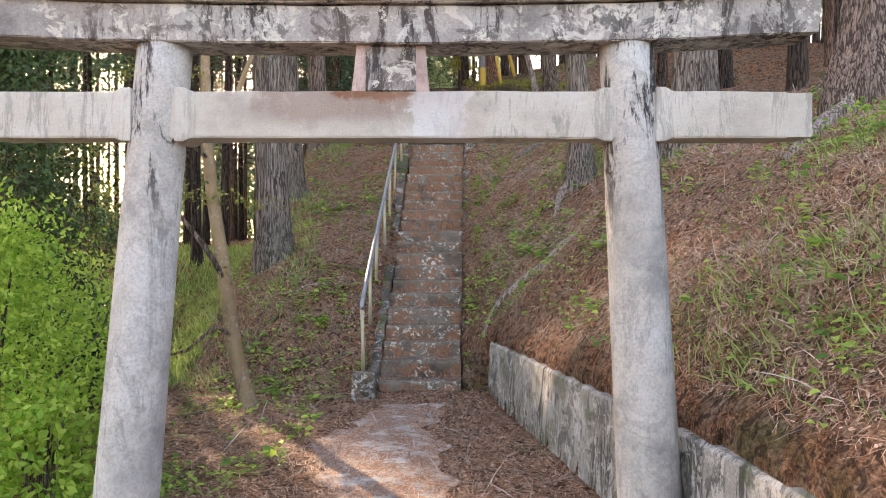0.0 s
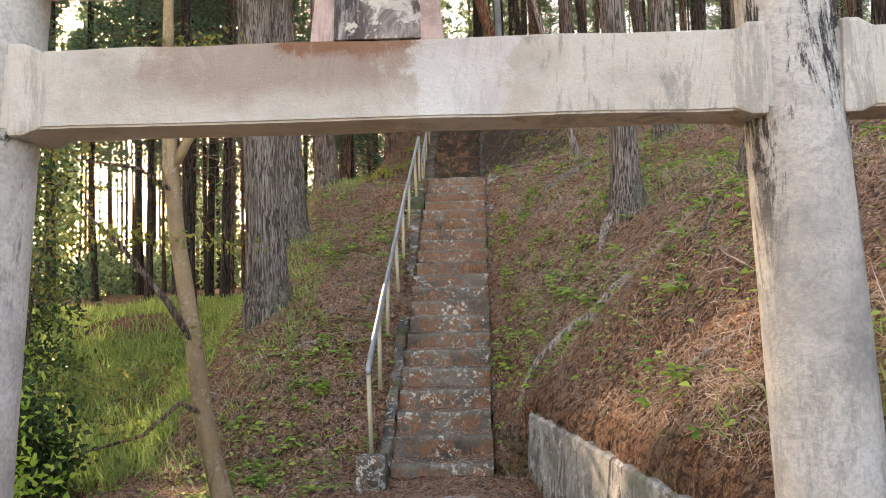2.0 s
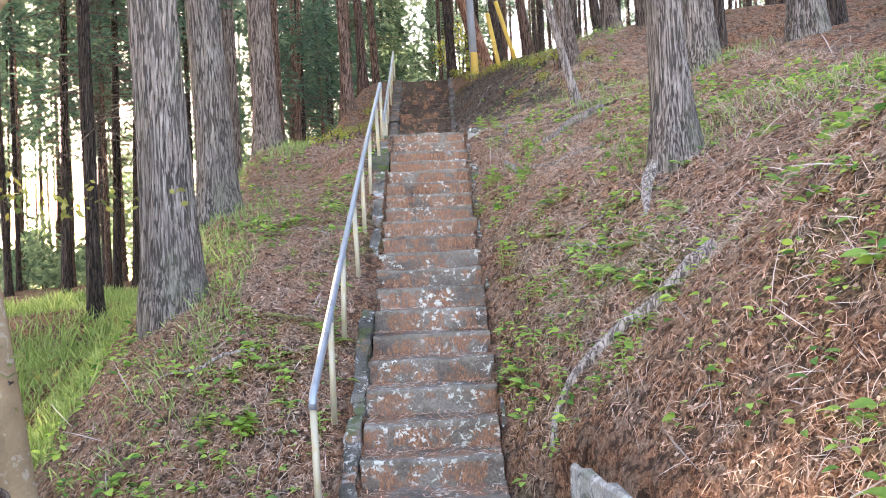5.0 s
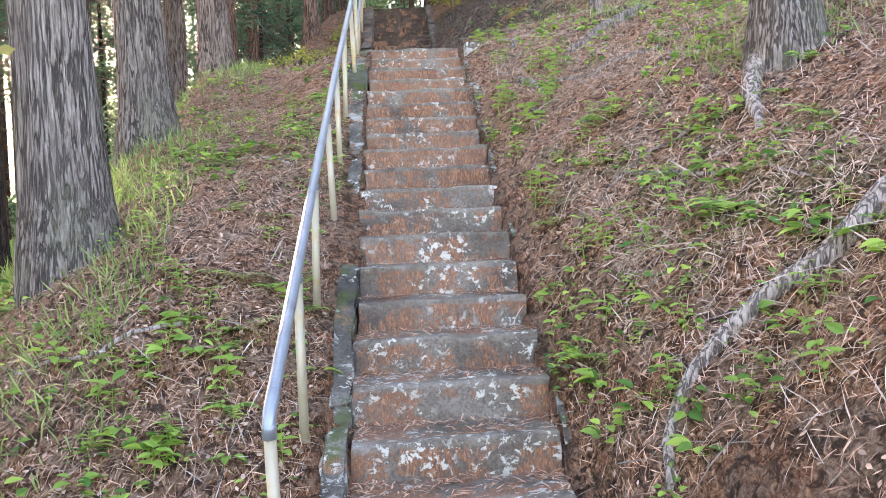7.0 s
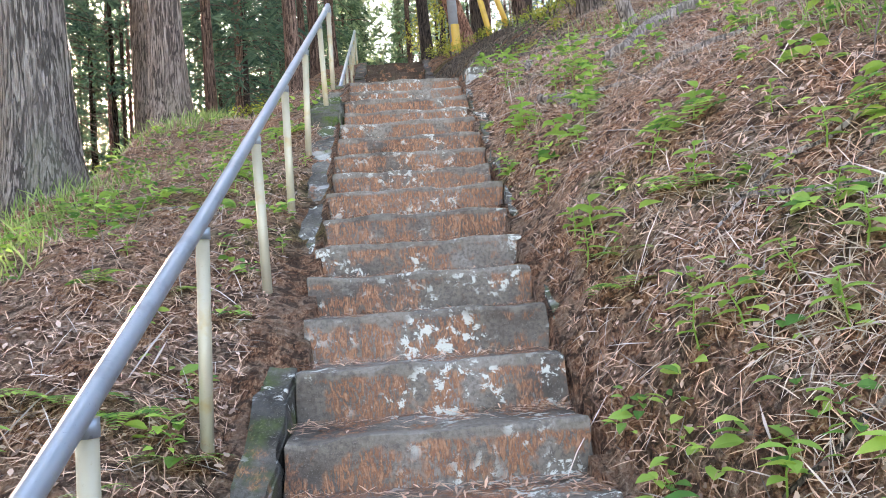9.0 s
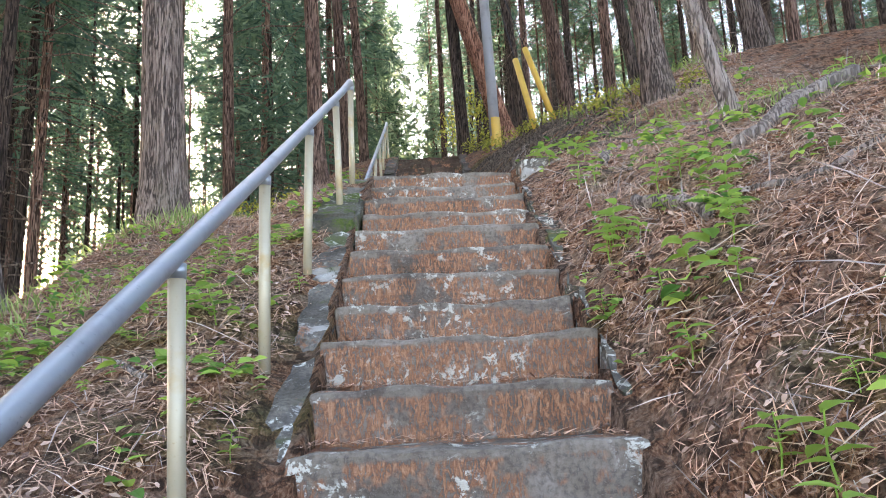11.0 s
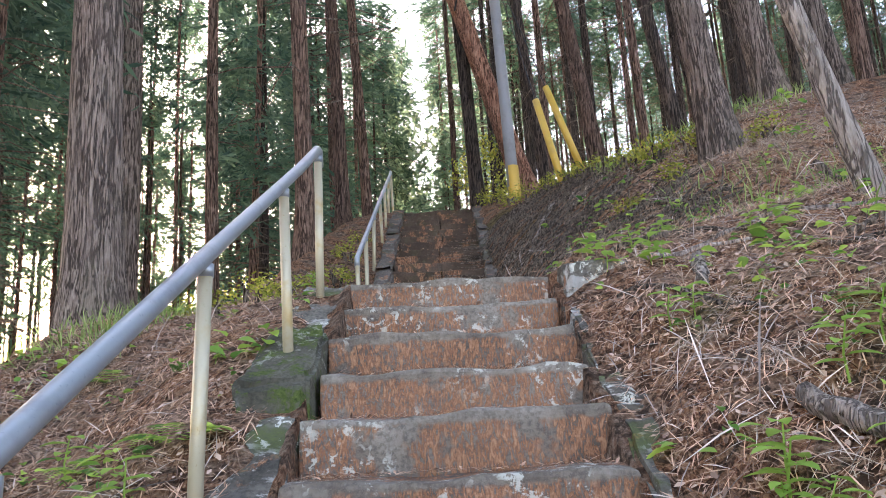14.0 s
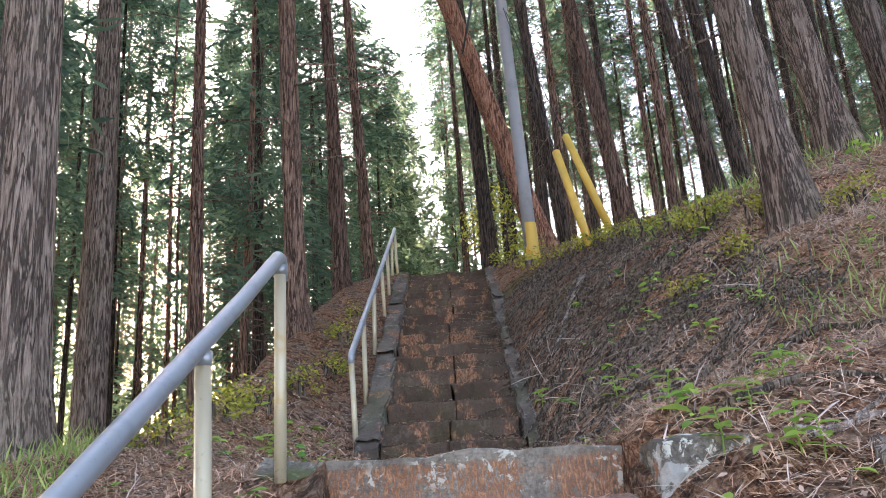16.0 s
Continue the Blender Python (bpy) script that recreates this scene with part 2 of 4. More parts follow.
M_BARK_BROWN = bark_material("shaggy_brown_bark", (0.085, 0.06, 0.05), (0.25, 0.185, 0.152), (0.42, 0.33, 0.275), green=0.1)
M_BARK_RED = bark_material("cypress_bark_red", (0.07, 0.042, 0.032), (0.20, 0.12, 0.088), (0.34, 0.225, 0.17))
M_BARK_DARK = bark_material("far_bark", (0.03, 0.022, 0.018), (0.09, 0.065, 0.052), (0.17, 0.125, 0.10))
M_BARK_ORANGE = bark_material("peeling_orange_bark", (0.16, 0.07, 0.045), (0.36, 0.17, 0.11), (0.5, 0.28, 0.19))
M_BARK_TAN = stone_material("smooth_tan_bark", (0.30, 0.205, 0.115), (0.18, 0.125, 0.075), (0.43, 0.32, 0.20), lichen=0.25, streak=0.4, grain=0.25)
M_BRANCH = bark_material("dead_branch", (0.08, 0.06, 0.045), (0.2, 0.15, 0.115), (0.36, 0.29, 0.23))
M_ROOT = bark_material("grey_root", (0.26, 0.20, 0.17), (0.45, 0.37, 0.32), (0.6, 0.51, 0.45))
M_CEDAR = leaf_material("cedar_spray", (0.05, 0.105, 0.075), (0.15, 0.24, 0.15), 0.55)
# paler than the near sprays: distant haze and sky glow put into the colour
M_FAR = leaf_material("far_foliage_hazed", (0.13, 0.21, 0.14), (0.36, 0.48, 0.28), 0.6)
M_BUSH = leaf_material("bright_shrub_leaf", (0.16, 0.34, 0.035), (0.48, 0.62, 0.12), 0.5)
M_CAMELLIA = leaf_material("glossy_dark_leaf", (0.02, 0.05, 0.015), (0.08, 0.13, 0.045), 0.2)
# yellowing leaves, with gold of the low sun put into the colour
M_YELLOW_SUNLIT = leaf_material("sunlit_yellow_leaf", (0.16, 0.20, 0.03), (0.56, 0.52, 0.09), 0.5)
M_TURNING = leaf_material("turning_leaf", (0.09, 0.13, 0.035), (0.30, 0.27, 0.07), 0.4)
M_WEED = leaf_material("weed_leaf", (0.09, 0.24, 0.05), (0.50, 0.68, 0.13), 0.5)
M_GRASS = leaf_material("grass_blade", (0.15, 0.25, 0.05), (0.50, 0.60, 0.22), 0.55)
M_DRY = leaf_material("dry_needle", (0.11, 0.046, 0.028), (0.90, 0.56, 0.37), 0.1)
M_DEAD = leaf_material("dead_leaf", (0.14, 0.075, 0.05), (0.74, 0.50, 0.37), 0.15)
M_STRAW = leaf_material("dry_straw", (0.36, 0.24, 0.17), (0.86, 0.69, 0.54), 0.3)
M_TWIG = leaf_material("dead_twig", (0.07, 0.045, 0.035), (0.82, 0.66, 0.56), 0.0)
M_RAIL = paint_material("blue_grey_rail", (0.34, 0.37, 0.40), (0.18, 0.185, 0.195), 0.38, 0.5)
M_POST = paint_material("cream_post", (0.46, 0.40, 0.28), (0.44, 0.29, 0.10), 0.42, 0.2, 0.75)
M_YPOST = paint_material("yellow_guard", (0.58, 0.36, 0.05), (0.4, 0.25, 0.05), 0.5)
M_POLE = paint_material("pole_grey", (0.25, 0.25, 0.26), (0.16, 0.16, 0.16), 0.7)
M_CABLE = paint_material("black_cable", (0.02, 0.02, 0.02), (0.04, 0.04, 0.04), 0.6)


# ---------------------------------------------------------------- mesh helpers
def mesh_ob(name, verts, faces, mat, parent=None, smooth=False, label=""):
    me = bpy.data.meshes.new(name)
    me.from_pydata(verts, [], faces)
    me.materials.append(mat)
    if smooth:
        me.shade_smooth()
    me.update()
    ob = new(name, me)
    ob.parent = parent
    if label:
        ob["label"] = label
    return ob


def part(name, bm, mat, parent=None, label="", smooth=False):
    me = bpy.data.meshes.new(name)
    bm.to_mesh(me)
    bm.free()
    me.materials.append(mat)
    if smooth:
        me.shade_smooth()
    ob = new(name, me)
    ob.parent = parent
    if label:
        ob["label"] = label
    return ob


def thing(name, label, category, at=(0, 0, 0), group="", kind=""):
    ob = new(name)
    ob.location = at
    ob.empty_display_size = 0.1
    return tagged(ob, label, category, group, kind)


def rough_box(dx, dy, dz, cuts=(4, 2, 2), wob=0.008, bev=0.012, seed=0, taper=None):
    """A box centred in x and y on its base, with worn edges."""
    bm = bmesh.new()
    bmesh.ops.create_cube(bm, size=1)
    for v in bm.verts:
        v.co = Vector((v.co.x * dx, v.co.y * dy, (v.co.z + 0.5) * dz))
    if bev:
        bmesh.ops.bevel(bm, geom=bm.edges[:], offset=bev, segments=2, affect="EDGES", profile=0.6)
    for axis, n in enumerate(cuts):
        ext = (dx, dy, dz)[axis]
        lo = 0 if axis == 2 else -ext / 2
        for k in range(1, n):
            co, no = Vector((0, 0, 0)), Vector((0, 0, 0))
            co[axis], no[axis] = lo + ext * k / n, 1
            bmesh.ops.bisect_plane(bm, geom=bm.verts[:] + bm.edges[:] + bm.faces[:], plane_co=co, plane_no=no)
    for v in bm.verts:
        o = Vector((seed * 7.3, seed * 3.1, seed * 1.7))
        v.co += wob * noise.noise_vector(v.co * 5 + o) + 0.5 * wob * noise.noise_vector(v.co * 17 + o)
        if taper:
            f = 1 - taper * v.co.z / dz
            v.co.x *= f
            v.co.y *= f
    return bm


def tube(points, radii, sides=10, rough=0.0, flute=0.0, seed=0, cap=True):
    """Vertices and faces of a tube along points."""
    pts = [Vector(p) for p in points]
    verts, faces = [], []
    side = Vector((1, 0, 0))
    for i, p in enumerate(pts):
        d = (pts[min(i + 1, len(pts) - 1)] - pts[max(i - 1, 0)]).normalized()
        side = (side - d * side.dot(d))
        if side.length < 1e-4:
            side = d.orthogonal()
        side.normalize()
        up = d.cross(side)
        for k in range(sides):
            a = 2 * math.pi * k / sides
            r = radii[i]
            if rough or flute:
                w = noise.noise(Vector((math.cos(a) * 1.6 + seed * 5.1, math.sin(a) * 1.6, i * 0.25 + seed)))
                r *= 1 + rough * w + flute * math.cos(5 * a + seed * 2) + 0.6 * flute * math.cos(8 * a + seed + 0.2 * i)
            verts.append(p + r * (math.cos(a) * side + math.sin(a) * up))
    n = len(pts)
    for i in range(n - 1):
        for k in range(sides):
            k2 = (k + 1) % sides
            faces.append((i * sides + k, i * sides + k2, (i + 1) * sides + k2, (i + 1) * sides + k))
    if cap:
        faces.append(tuple(reversed(range(sides))))
        faces.append(tuple((n - 1) * sides + k for k in range(sides)))
    return [tuple(v) for v in verts], faces


def join(lists):
    verts, faces = [], []
    for v, f in lists:
        o = len(verts)
        verts += v
        faces += [tuple(i + o for i in q) for q in f]
    return verts, faces


def blades(base, direction, length, width, rng, bend=0.3, normal=None):
    """Many thin leaves at once: each a two-quad strip. Arrays (n,3), (n,3), (n,), (n,)."""
    n = len(base)
    d = direction / np.linalg.norm(direction, axis=1, keepdims=True)
    ref = rng.normal(size=(n, 3)) if normal is None else normal
    s = np.cross(d, ref)
    s /= np.linalg.norm(s, axis=1, keepdims=True) + 1e-9
    nn = np.cross(s, d)
    L, W = length[:, None], width[:, None]
    droop = nn * (-bend) * L
    mid = base + d * L * 0.5 + droop * 0.25
    tip = base + d * L + droop
    v = np.stack([base - s * W * 0.2, base + s * W * 0.2, mid - s * W * 0.5, mid + s * W * 0.5, tip], axis=1).reshape(-1, 3)
    o = np.arange(n)[:, None] * 5
    quads = (o + np.array([0, 1, 3, 2])).tolist()
    tris = (o + np.array([2, 3, 4])).tolist()
    return v, quads + tris


def leaves(base, direction, length, width, rng, bend=0.3, normal=None):
    """Broad leaves: a pointed oval, folded along its rib."""
    n = len(base)
    d = direction / np.linalg.norm(direction, axis=1, keepdims=True)
    ref = rng.normal(size=(n, 3)) if normal is None else normal
    s = np.cross(d, ref)
    s /= np.linalg.norm(s, axis=1, keepdims=True) + 1e-9
    nn = np.cross(s, d)
    L, W = length[:, None], width[:, None]
    rows = []
    for t, w in ((0.0, 0.04), (0.22, 0.38), (0.5, 0.5), (0.78, 0.32), (1.0, 0.0)):
        mid = base + d * L * t - nn * bend * L * t * t
        rows += [mid - s * W * w + nn * W * w * 0.3, mid, mid + s * W * w + nn * W * w * 0.3]
    v = np.stack(rows, axis=1).reshape(-1, 3)
    o = np.arange(n)[:, None] * 15
    faces = []
    for r in range(4):
        for c in range(2):
            a = r * 3 + c
            faces += (o + np.array([a, a + 1, a + 4, a + 3])).tolist()
    return v, faces


def blade_ob(name, data, mat, parent=None, label=""):
    v, f = data
    return mesh_ob(name, v.tolist(), f, mat, parent, label=label)


# ---------------------------------------------------------------- ground shape
FOOT_Y, FOOT_Z, RISE, RUN = 8.59, -0.118, 0.1725, 0.327   # base of the first riser
STEPS1, STEPS2 = 21, 16
TOP_Y, TOP_Z = FOOT_Y + RUN * (STEPS1 - 1), FOOT_Z + RISE * STEPS1
FL2_Y, RISE2, RUN2 = 18.1, 0.178, 0.366
TOP2_Y, TOP2_Z = FL2_Y + RUN2 * (STEPS2 - 1), TOP_Z + RISE2 * STEPS2


def stair_left(y):
    return np.interp(y, [8.5, 15.2, 17.9, 18.1, 23.7], [-0.72, -0.615, -0.615, -0.66, -0.575])


def stair_right(y):
    return np.interp(y, [8.5, 15.2, 17.9, 18.1, 23.7], [0.20, 0.40, 0.40, 0.36, 0.56])


def smooth(a, lo, hi):
    t = np.clip((a - lo) / (hi - lo), 0, 1)
    return t * t * (3 - 2 * t)


def wall_x(y):
    return np.interp(y, [-2, 2.8, 3.6, 5.3, 7.0, 8.8, 9.6], [1.36, 1.34, 1.29, 1.04, 0.80, 0.52, 0.42])


def lumps(x, y):
    z = 0.045 * np.sin(1.9 * x + 0.7 * y + 1.1) * np.sin(1.5 * y - 0.6 * x + 0.4)
    z = z + 0.028 * np.sin(4.7 * x - 2.1 * y) * np.sin(5.3 * y + 1.9 * x + 2.0)
    z = z + 0.014 * np.sin(11.3 * x + 6.1 * y + 0.5) * np.sin(9.7 * y - 7.7 * x)
    z = z + 0.008 * np.sin(23.0 * x - 13 * y) * np.sin(21.0 * y + 11 * x + 1.3)
    return z


def stair_line(y):
    return np.interp(y, [FOOT_Y - 0.45, FOOT_Y, TOP_Y, FL2_Y - 0.1, TOP2_Y, 30, 60], [-0.11, -0.06, TOP_Z, TOP_Z, TOP2_Z, TOP2_Z + 0.25, TOP2_Z - 2.0])


def ground_z(x, y):
    """Height of the soil."""
    x, y = np.asarray(x, float), np.asarray(y, float)
    s = stair_line(y)
    low = np.interp(y, [8.5, 11, 15, 20, 40], [-0.1, 0.15, 1.15, 1.5, 2.2]) - 0.04 * np.maximum(0, -x - 6)
    # left bank: follows the hillside, then falls to the wood's floor
    u = stair_left(y) - x
    crest = np.interp(y, [8, 10, 12, 14, 17, 17.8, 19, 24], [0.55, 1.55, 1.9, 1.75, 2.1, 1.2, 1.0, 0.9])
    fall = smooth(u, crest, crest + np.interp(y, [8, 10.5, 14, 24], [1.3, 1.5, 1.4, 1.5]))
    hill = np.interp(y, [8, 12, 13, 14.3, 15, 16, 17, 18, 20.1, 24, 30, 60], [-0.11, 1.72, 2.26, 2.72, 3.02, 3.38, 3.65, 3.95, 4.88, 6.4, 6.5, 4.0])
    bulge = 0.24 * np.sin(np.clip(u / (crest + 0.3), 0, 1) * math.pi) * smooth(y, 8.6, 10.5) * (1 - 0.8 * smooth(y, 11.5, 13.0))
    bulge = bulge - 0.06 * smooth(y, 11.0, 12.4) * smooth(u, -0.02, 0.06) * (1 - smooth(y, 15.6, 16.6))
    left = s + (hill - s) * smooth(u, 0.3, 1.2) * smooth(y, 11, 12.5) + bulge
    left = left + (np.minimum(low, left) - left) * fall
    # right bank
    hi = smooth(y, 8.55, 9.15)
    wx = wall_x(y) * (1 - hi) + (stair_right(y) + 0.03) * hi
    w = np.maximum(0, x - wx)
    k = np.interp(y, [0, 6, 8, 8.8, 10.4, 11.8, 13, 13.8, 14.6, 16, 16.5, 17.2, 18.2, 19.3, 21, 23, 30], [1.15, 1.35, 1.75, 1.5, 1.08, 0.86, 0.66, 0.42, 0.22, 0.24, 0.38, 0.86, 1.25, 1.2, 0.9, 0.3, 0.1])
    cap = np.interp(y, [0, 8, 9, 12, 15, 17, 18.2, 19.3, 22, 30], [2.9, 3.3, 3.1, 2.8, 2.4, 2.3, 2.6, 2.3, 1.4, 0.8])
    back = 0.51 + 0.02 * (8.8 - np.clip(y, 3, 8.8))
    right = back * (1 - hi) + (s + 0.02 + 0.07 * smooth(w, 0.0, 0.28) * smooth(y, 9.0, 9.6)) * hi + cap * (1 - np.exp(-k * w / cap))
    flat = s
    z = np.where(x < stair_left(y), left, np.where(x > wx, right, flat))
    amp = np.where((x > stair_left(y) - 0.15) & (x < wx + 0.05), 0.25, 1.0)
    far = smooth(np.hypot(x, y - 10), 30, 60)
    return z + amp * lumps(x, y) * (1 - 0.5 * far)


def in_stair(x, y):
    return (x > stair_left(y) - 0.02) & (x < stair_right(y) + 0.02) & (y > FOOT_Y)


def axis_lines(lo, hi, a, b, fine, grow=1.18):
    out = list(np.arange(a, b + 1e-6, fine))
    step, p = fine, out[-1]
    while p < hi:
        step *= grow
        p += step
        out.append(min(p, hi))
    step, p = fine, out[0]
    while p > lo:
        step *= grow
        p -= step
        out.insert(0, max(p, lo))
    return np.array(out)


def build_ground():
    xs = axis_lines(-400, 400, -3.4, 3.6, 0.055)
    ys = axis_lines(-400, 400, 0.5, 21.0, 0.07)
    X, Y = np.meshgrid(xs, ys)
    Z = ground_z(X, Y)
    # trench under the stair and behind the retaining wall
    st = (X > stair_left(Y) + 0.03) & (X < stair_right(Y) - 0.03) & (Y > FOOT_Y + 0.05) & (Y < TOP2_Y + 0.6)
    Z = np.where(st, Z - 0.5, Z)
    nx, ny = len(xs), len(ys)
    verts = np.stack([X, Y, Z], -1).reshape(-1, 3).tolist()
    i = (np.arange(ny - 1)[:, None] * nx + np.arange(nx - 1)).reshape(-1)
    faces = np.stack([i, i + 1, i + nx + 1, i + nx], -1).tolist()
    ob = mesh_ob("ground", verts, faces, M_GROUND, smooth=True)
    tagged(ob, "brown needle-strewn forest soil on steep banks", "ground", kind="structure")


build_ground()


# ---------------------------------------------------------------- stairs
def build_stairs():
    flight = thing("stone_staircase", "long weathered grey stone staircase strewn with red needles", "staircase", (0, FOOT_Y, 0))
    rng = random.Random(3)

    def block(width, depth, height, cx, cy, top, mat):
        ob = part("step_stone", rough_box(width, depth, height, (14, 3, 3), 0.02, 0.016, rng.randrange(1000)), mat, flight)
        ob.location = (cx, cy - FOOT_Y, top - height)
        ob.rotation_euler = (rng.uniform(-0.006, 0.006), rng.uniform(-0.004, 0.004), rng.uniform(-0.006, 0.006))

    for i in range(STEPS1):
        y0 = FOOT_Y + RUN * i
        top = FOOT_Z + RISE * (i + 1) + rng.uniform(-0.008, 0.008)
        l, r = float(stair_left(y0)), float(stair_right(y0))
        depth = RUN + 0.07 if i < STEPS1 - 1 else FL2_Y - y0 + 0.1
        jig = rng.uniform(-0.012, 0.012)
        block(r - l + rng.uniform(-0.03, 0.02), depth, 0.26, (l + r) / 2, y0 + jig + depth / 2, top, M_STEP_UP if i > 10 else M_STEP)
    for i in range(STEPS2):
        y0 = FL2_Y + RUN2 * i
        top = TOP_Z + RISE2 * (i + 1) + rng.uniform(-0.008, 0.008)
        l, r = float(stair_left(y0)), float(stair_right(y0))
        depth = RUN2 + 0.07 if i < STEPS2 - 1 else 1.4
        mid = (l + r) / 2 + rng.uniform(-0.05, 0.05)
        for a, b in ((l, mid), (mid, r)):
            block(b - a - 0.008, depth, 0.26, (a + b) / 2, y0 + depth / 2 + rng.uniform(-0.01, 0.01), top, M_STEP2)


build_stairs()


def sloped_stone(name, x0, x1, y0, y1, z0, z1, thick, mat, label, group, seed, parent=None):
    """A long kerb stone between two ends, its top running from z0 to z1."""
    n = max(3, int((y1 - y0) / 0.07))
    bm = rough_box(1, 1, 1, (4, n, 2), 0, 0.0, seed)
    bmesh.ops.bevel(bm, geom=[e for e in bm.edges if e.is_boundary or e.calc_face_angle(0) > 0.6], offset=0.08, segments=2, affect="EDGES")
    for v in bm.verts:
        f = v.co.y + 0.5
        w = x1 - x0
        p = Vector((x0 + w * (v.co.x + 0.5) + 0.022 * (y1 - y0) * f, f * (y1 - y0), z0 + (z1 - z0) * f - thick * (1 - v.co.z)))
        p += 0.026 * noise.noise_vector(p * 4 + Vector((seed, y0, 0))) + 0.024 * noise.noise_vector(p * 14)
        v.co = p
    ob = part(name, bm, mat, parent)
    ob.location = (0, y0, 0)
    if not parent:
        tagged(ob, label, "kerb", group)
    return ob


def line1(y):
    return FOOT_Z + RISE + (y - FOOT_Y) * RISE / RUN


def build_kerbs():
    lab = "lichen-spotted grey kerb stone beside the steps"
    for k, (a, b, w, up) in enumerate([(8.55, 9.75, 0.10, 0.05), (9.77, 11.02, 0.11, 0.05), (11.05, 11.8, 0.09, -0.02), (11.83, 12.6, 0.11, 0.0), (12.63, 13.3, 0.13, 0.02), (13.33, 14.0, 0.21, 0.03), (14.03, 14.62, 0.25, 0.10), (14.65, 15.3, 0.24, 0.04)]):
        xr = float(stair_left(a))
        sloped_stone("kerb_stone", xr - w - 0.01, xr - 0.01, a, b, line1(a) + up - 0.08, line1(b) + up - 0.08, 0.3, M_MOSSY if k == 6 else M_CURB, "kerb stone thickly grown with green moss" if k == 6 else lab, "kerbs of the staircase", k)
    for k, (a, b, w, up) in enumerate([(9.55, 10.2, 0.05, -0.01), (11.2, 11.7, 0.06, 0.0), (12.1, 12.6, 0.08, 0.02), (12.64, 13.22, 0.11, 0.03), (13.26, 13.8, 0.13, 0.04), (13.84, 14.32, 0.15, 0.05), (14.36, 14.84, 0.17, 0.05)]):
        xl = float(stair_right(a))
        sloped_stone("kerb_stone", xl + 0.01, xl + w, a, b, line1(a) + up - 0.05, line1(b) + up - 0.05, 0.3, M_CURB, lab, "kerbs of the staircase", 10 + k)
    # end blocks at the landing
    for x, s, l in ((float(stair_right(15)) + 0.16, 0.26, "lichen-white end block at the landing"),):
        ob = part("end_block", rough_box(s, 0.42, 0.38, (5, 6, 4), 0.04, 0.03, int(x * 10)), M_CURB)
        ob.location = (x, 15.0, TOP_Z - 0.40)
        tagged(ob, l, "stone block")
    # second flight
    for x, off in ((-1, -0.13), (1, 0.0)):
        a, b = FL2_Y - 0.05, TOP2_Y + 0.1
        for j in range(3):
            p, q = a + (b - a) * j / 3 + 0.004, a + (b - a) * (j + 1) / 3 - 0.004
            f = lambda y: TOP_Z + RISE2 + (y - FL2_Y) * RISE2 / RUN2 + 0.04
            xx = float(stair_left(p)) - 0.19 if x < 0 else float(stair_right(p)) + 0.005
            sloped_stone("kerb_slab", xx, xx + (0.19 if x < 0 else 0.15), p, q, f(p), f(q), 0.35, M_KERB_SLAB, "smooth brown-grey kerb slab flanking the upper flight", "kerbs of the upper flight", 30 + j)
    # block at the foot
    ob = part("foot_block", rough_box(0.27, 0.24, 0.32, (3, 3, 3), 0.015, 0.03, 5, taper=0.12), M_CURB)
    ob.location = (-0.845, 8.42, -0.14)
    tagged(ob, "squat grey concrete block at the foot of the handrail", "concrete block")


build_kerbs()


# ---------------------------------------------------------------- retaining wall
def build_wall():
    ys = np.concatenate([np.linspace(-3, 3, 16), np.linspace(3.2, 8.8, 36)])
    xs = wall_x(ys)
    verts, faces = [], []
    for x, y in zip(xs, ys):
        top = 0.47 + 0.02 * (8.8 - max(3, y)) + 0.005 * noise.noise(Vector((y * 3, 0, 0)))
        w = 0.13
        o = 0.008 * noise.noise(Vector((y * 5, 3, 0)))
        sec = [(-0.05, -0.4), (-0.05 + o, 0.05), (-0.02 + o, top - 0.02), (0.0, top), (w - 0.02, top), (w, top - 0.02), (w, -0.4)]
        verts += [(x + a, y, z) for a, z in sec]
    n = 7
    for i in range(len(ys) - 1):
        for k in range(n - 1):
            faces.append((i * n + k, i * n + k + 1, (i + 1) * n + k + 1, (i + 1) * n + k))
    faces.append(tuple(range(n)))
    e = (len(ys) - 1) * n
    faces.append(tuple(reversed([e + k for k in range(n)])))
    ob = mesh_ob("wall_retaining", verts, faces, M_WALL)
    tagged(ob, "low curved concrete retaining wall with dark stains", "retaining wall", kind="structure")


build_wall()


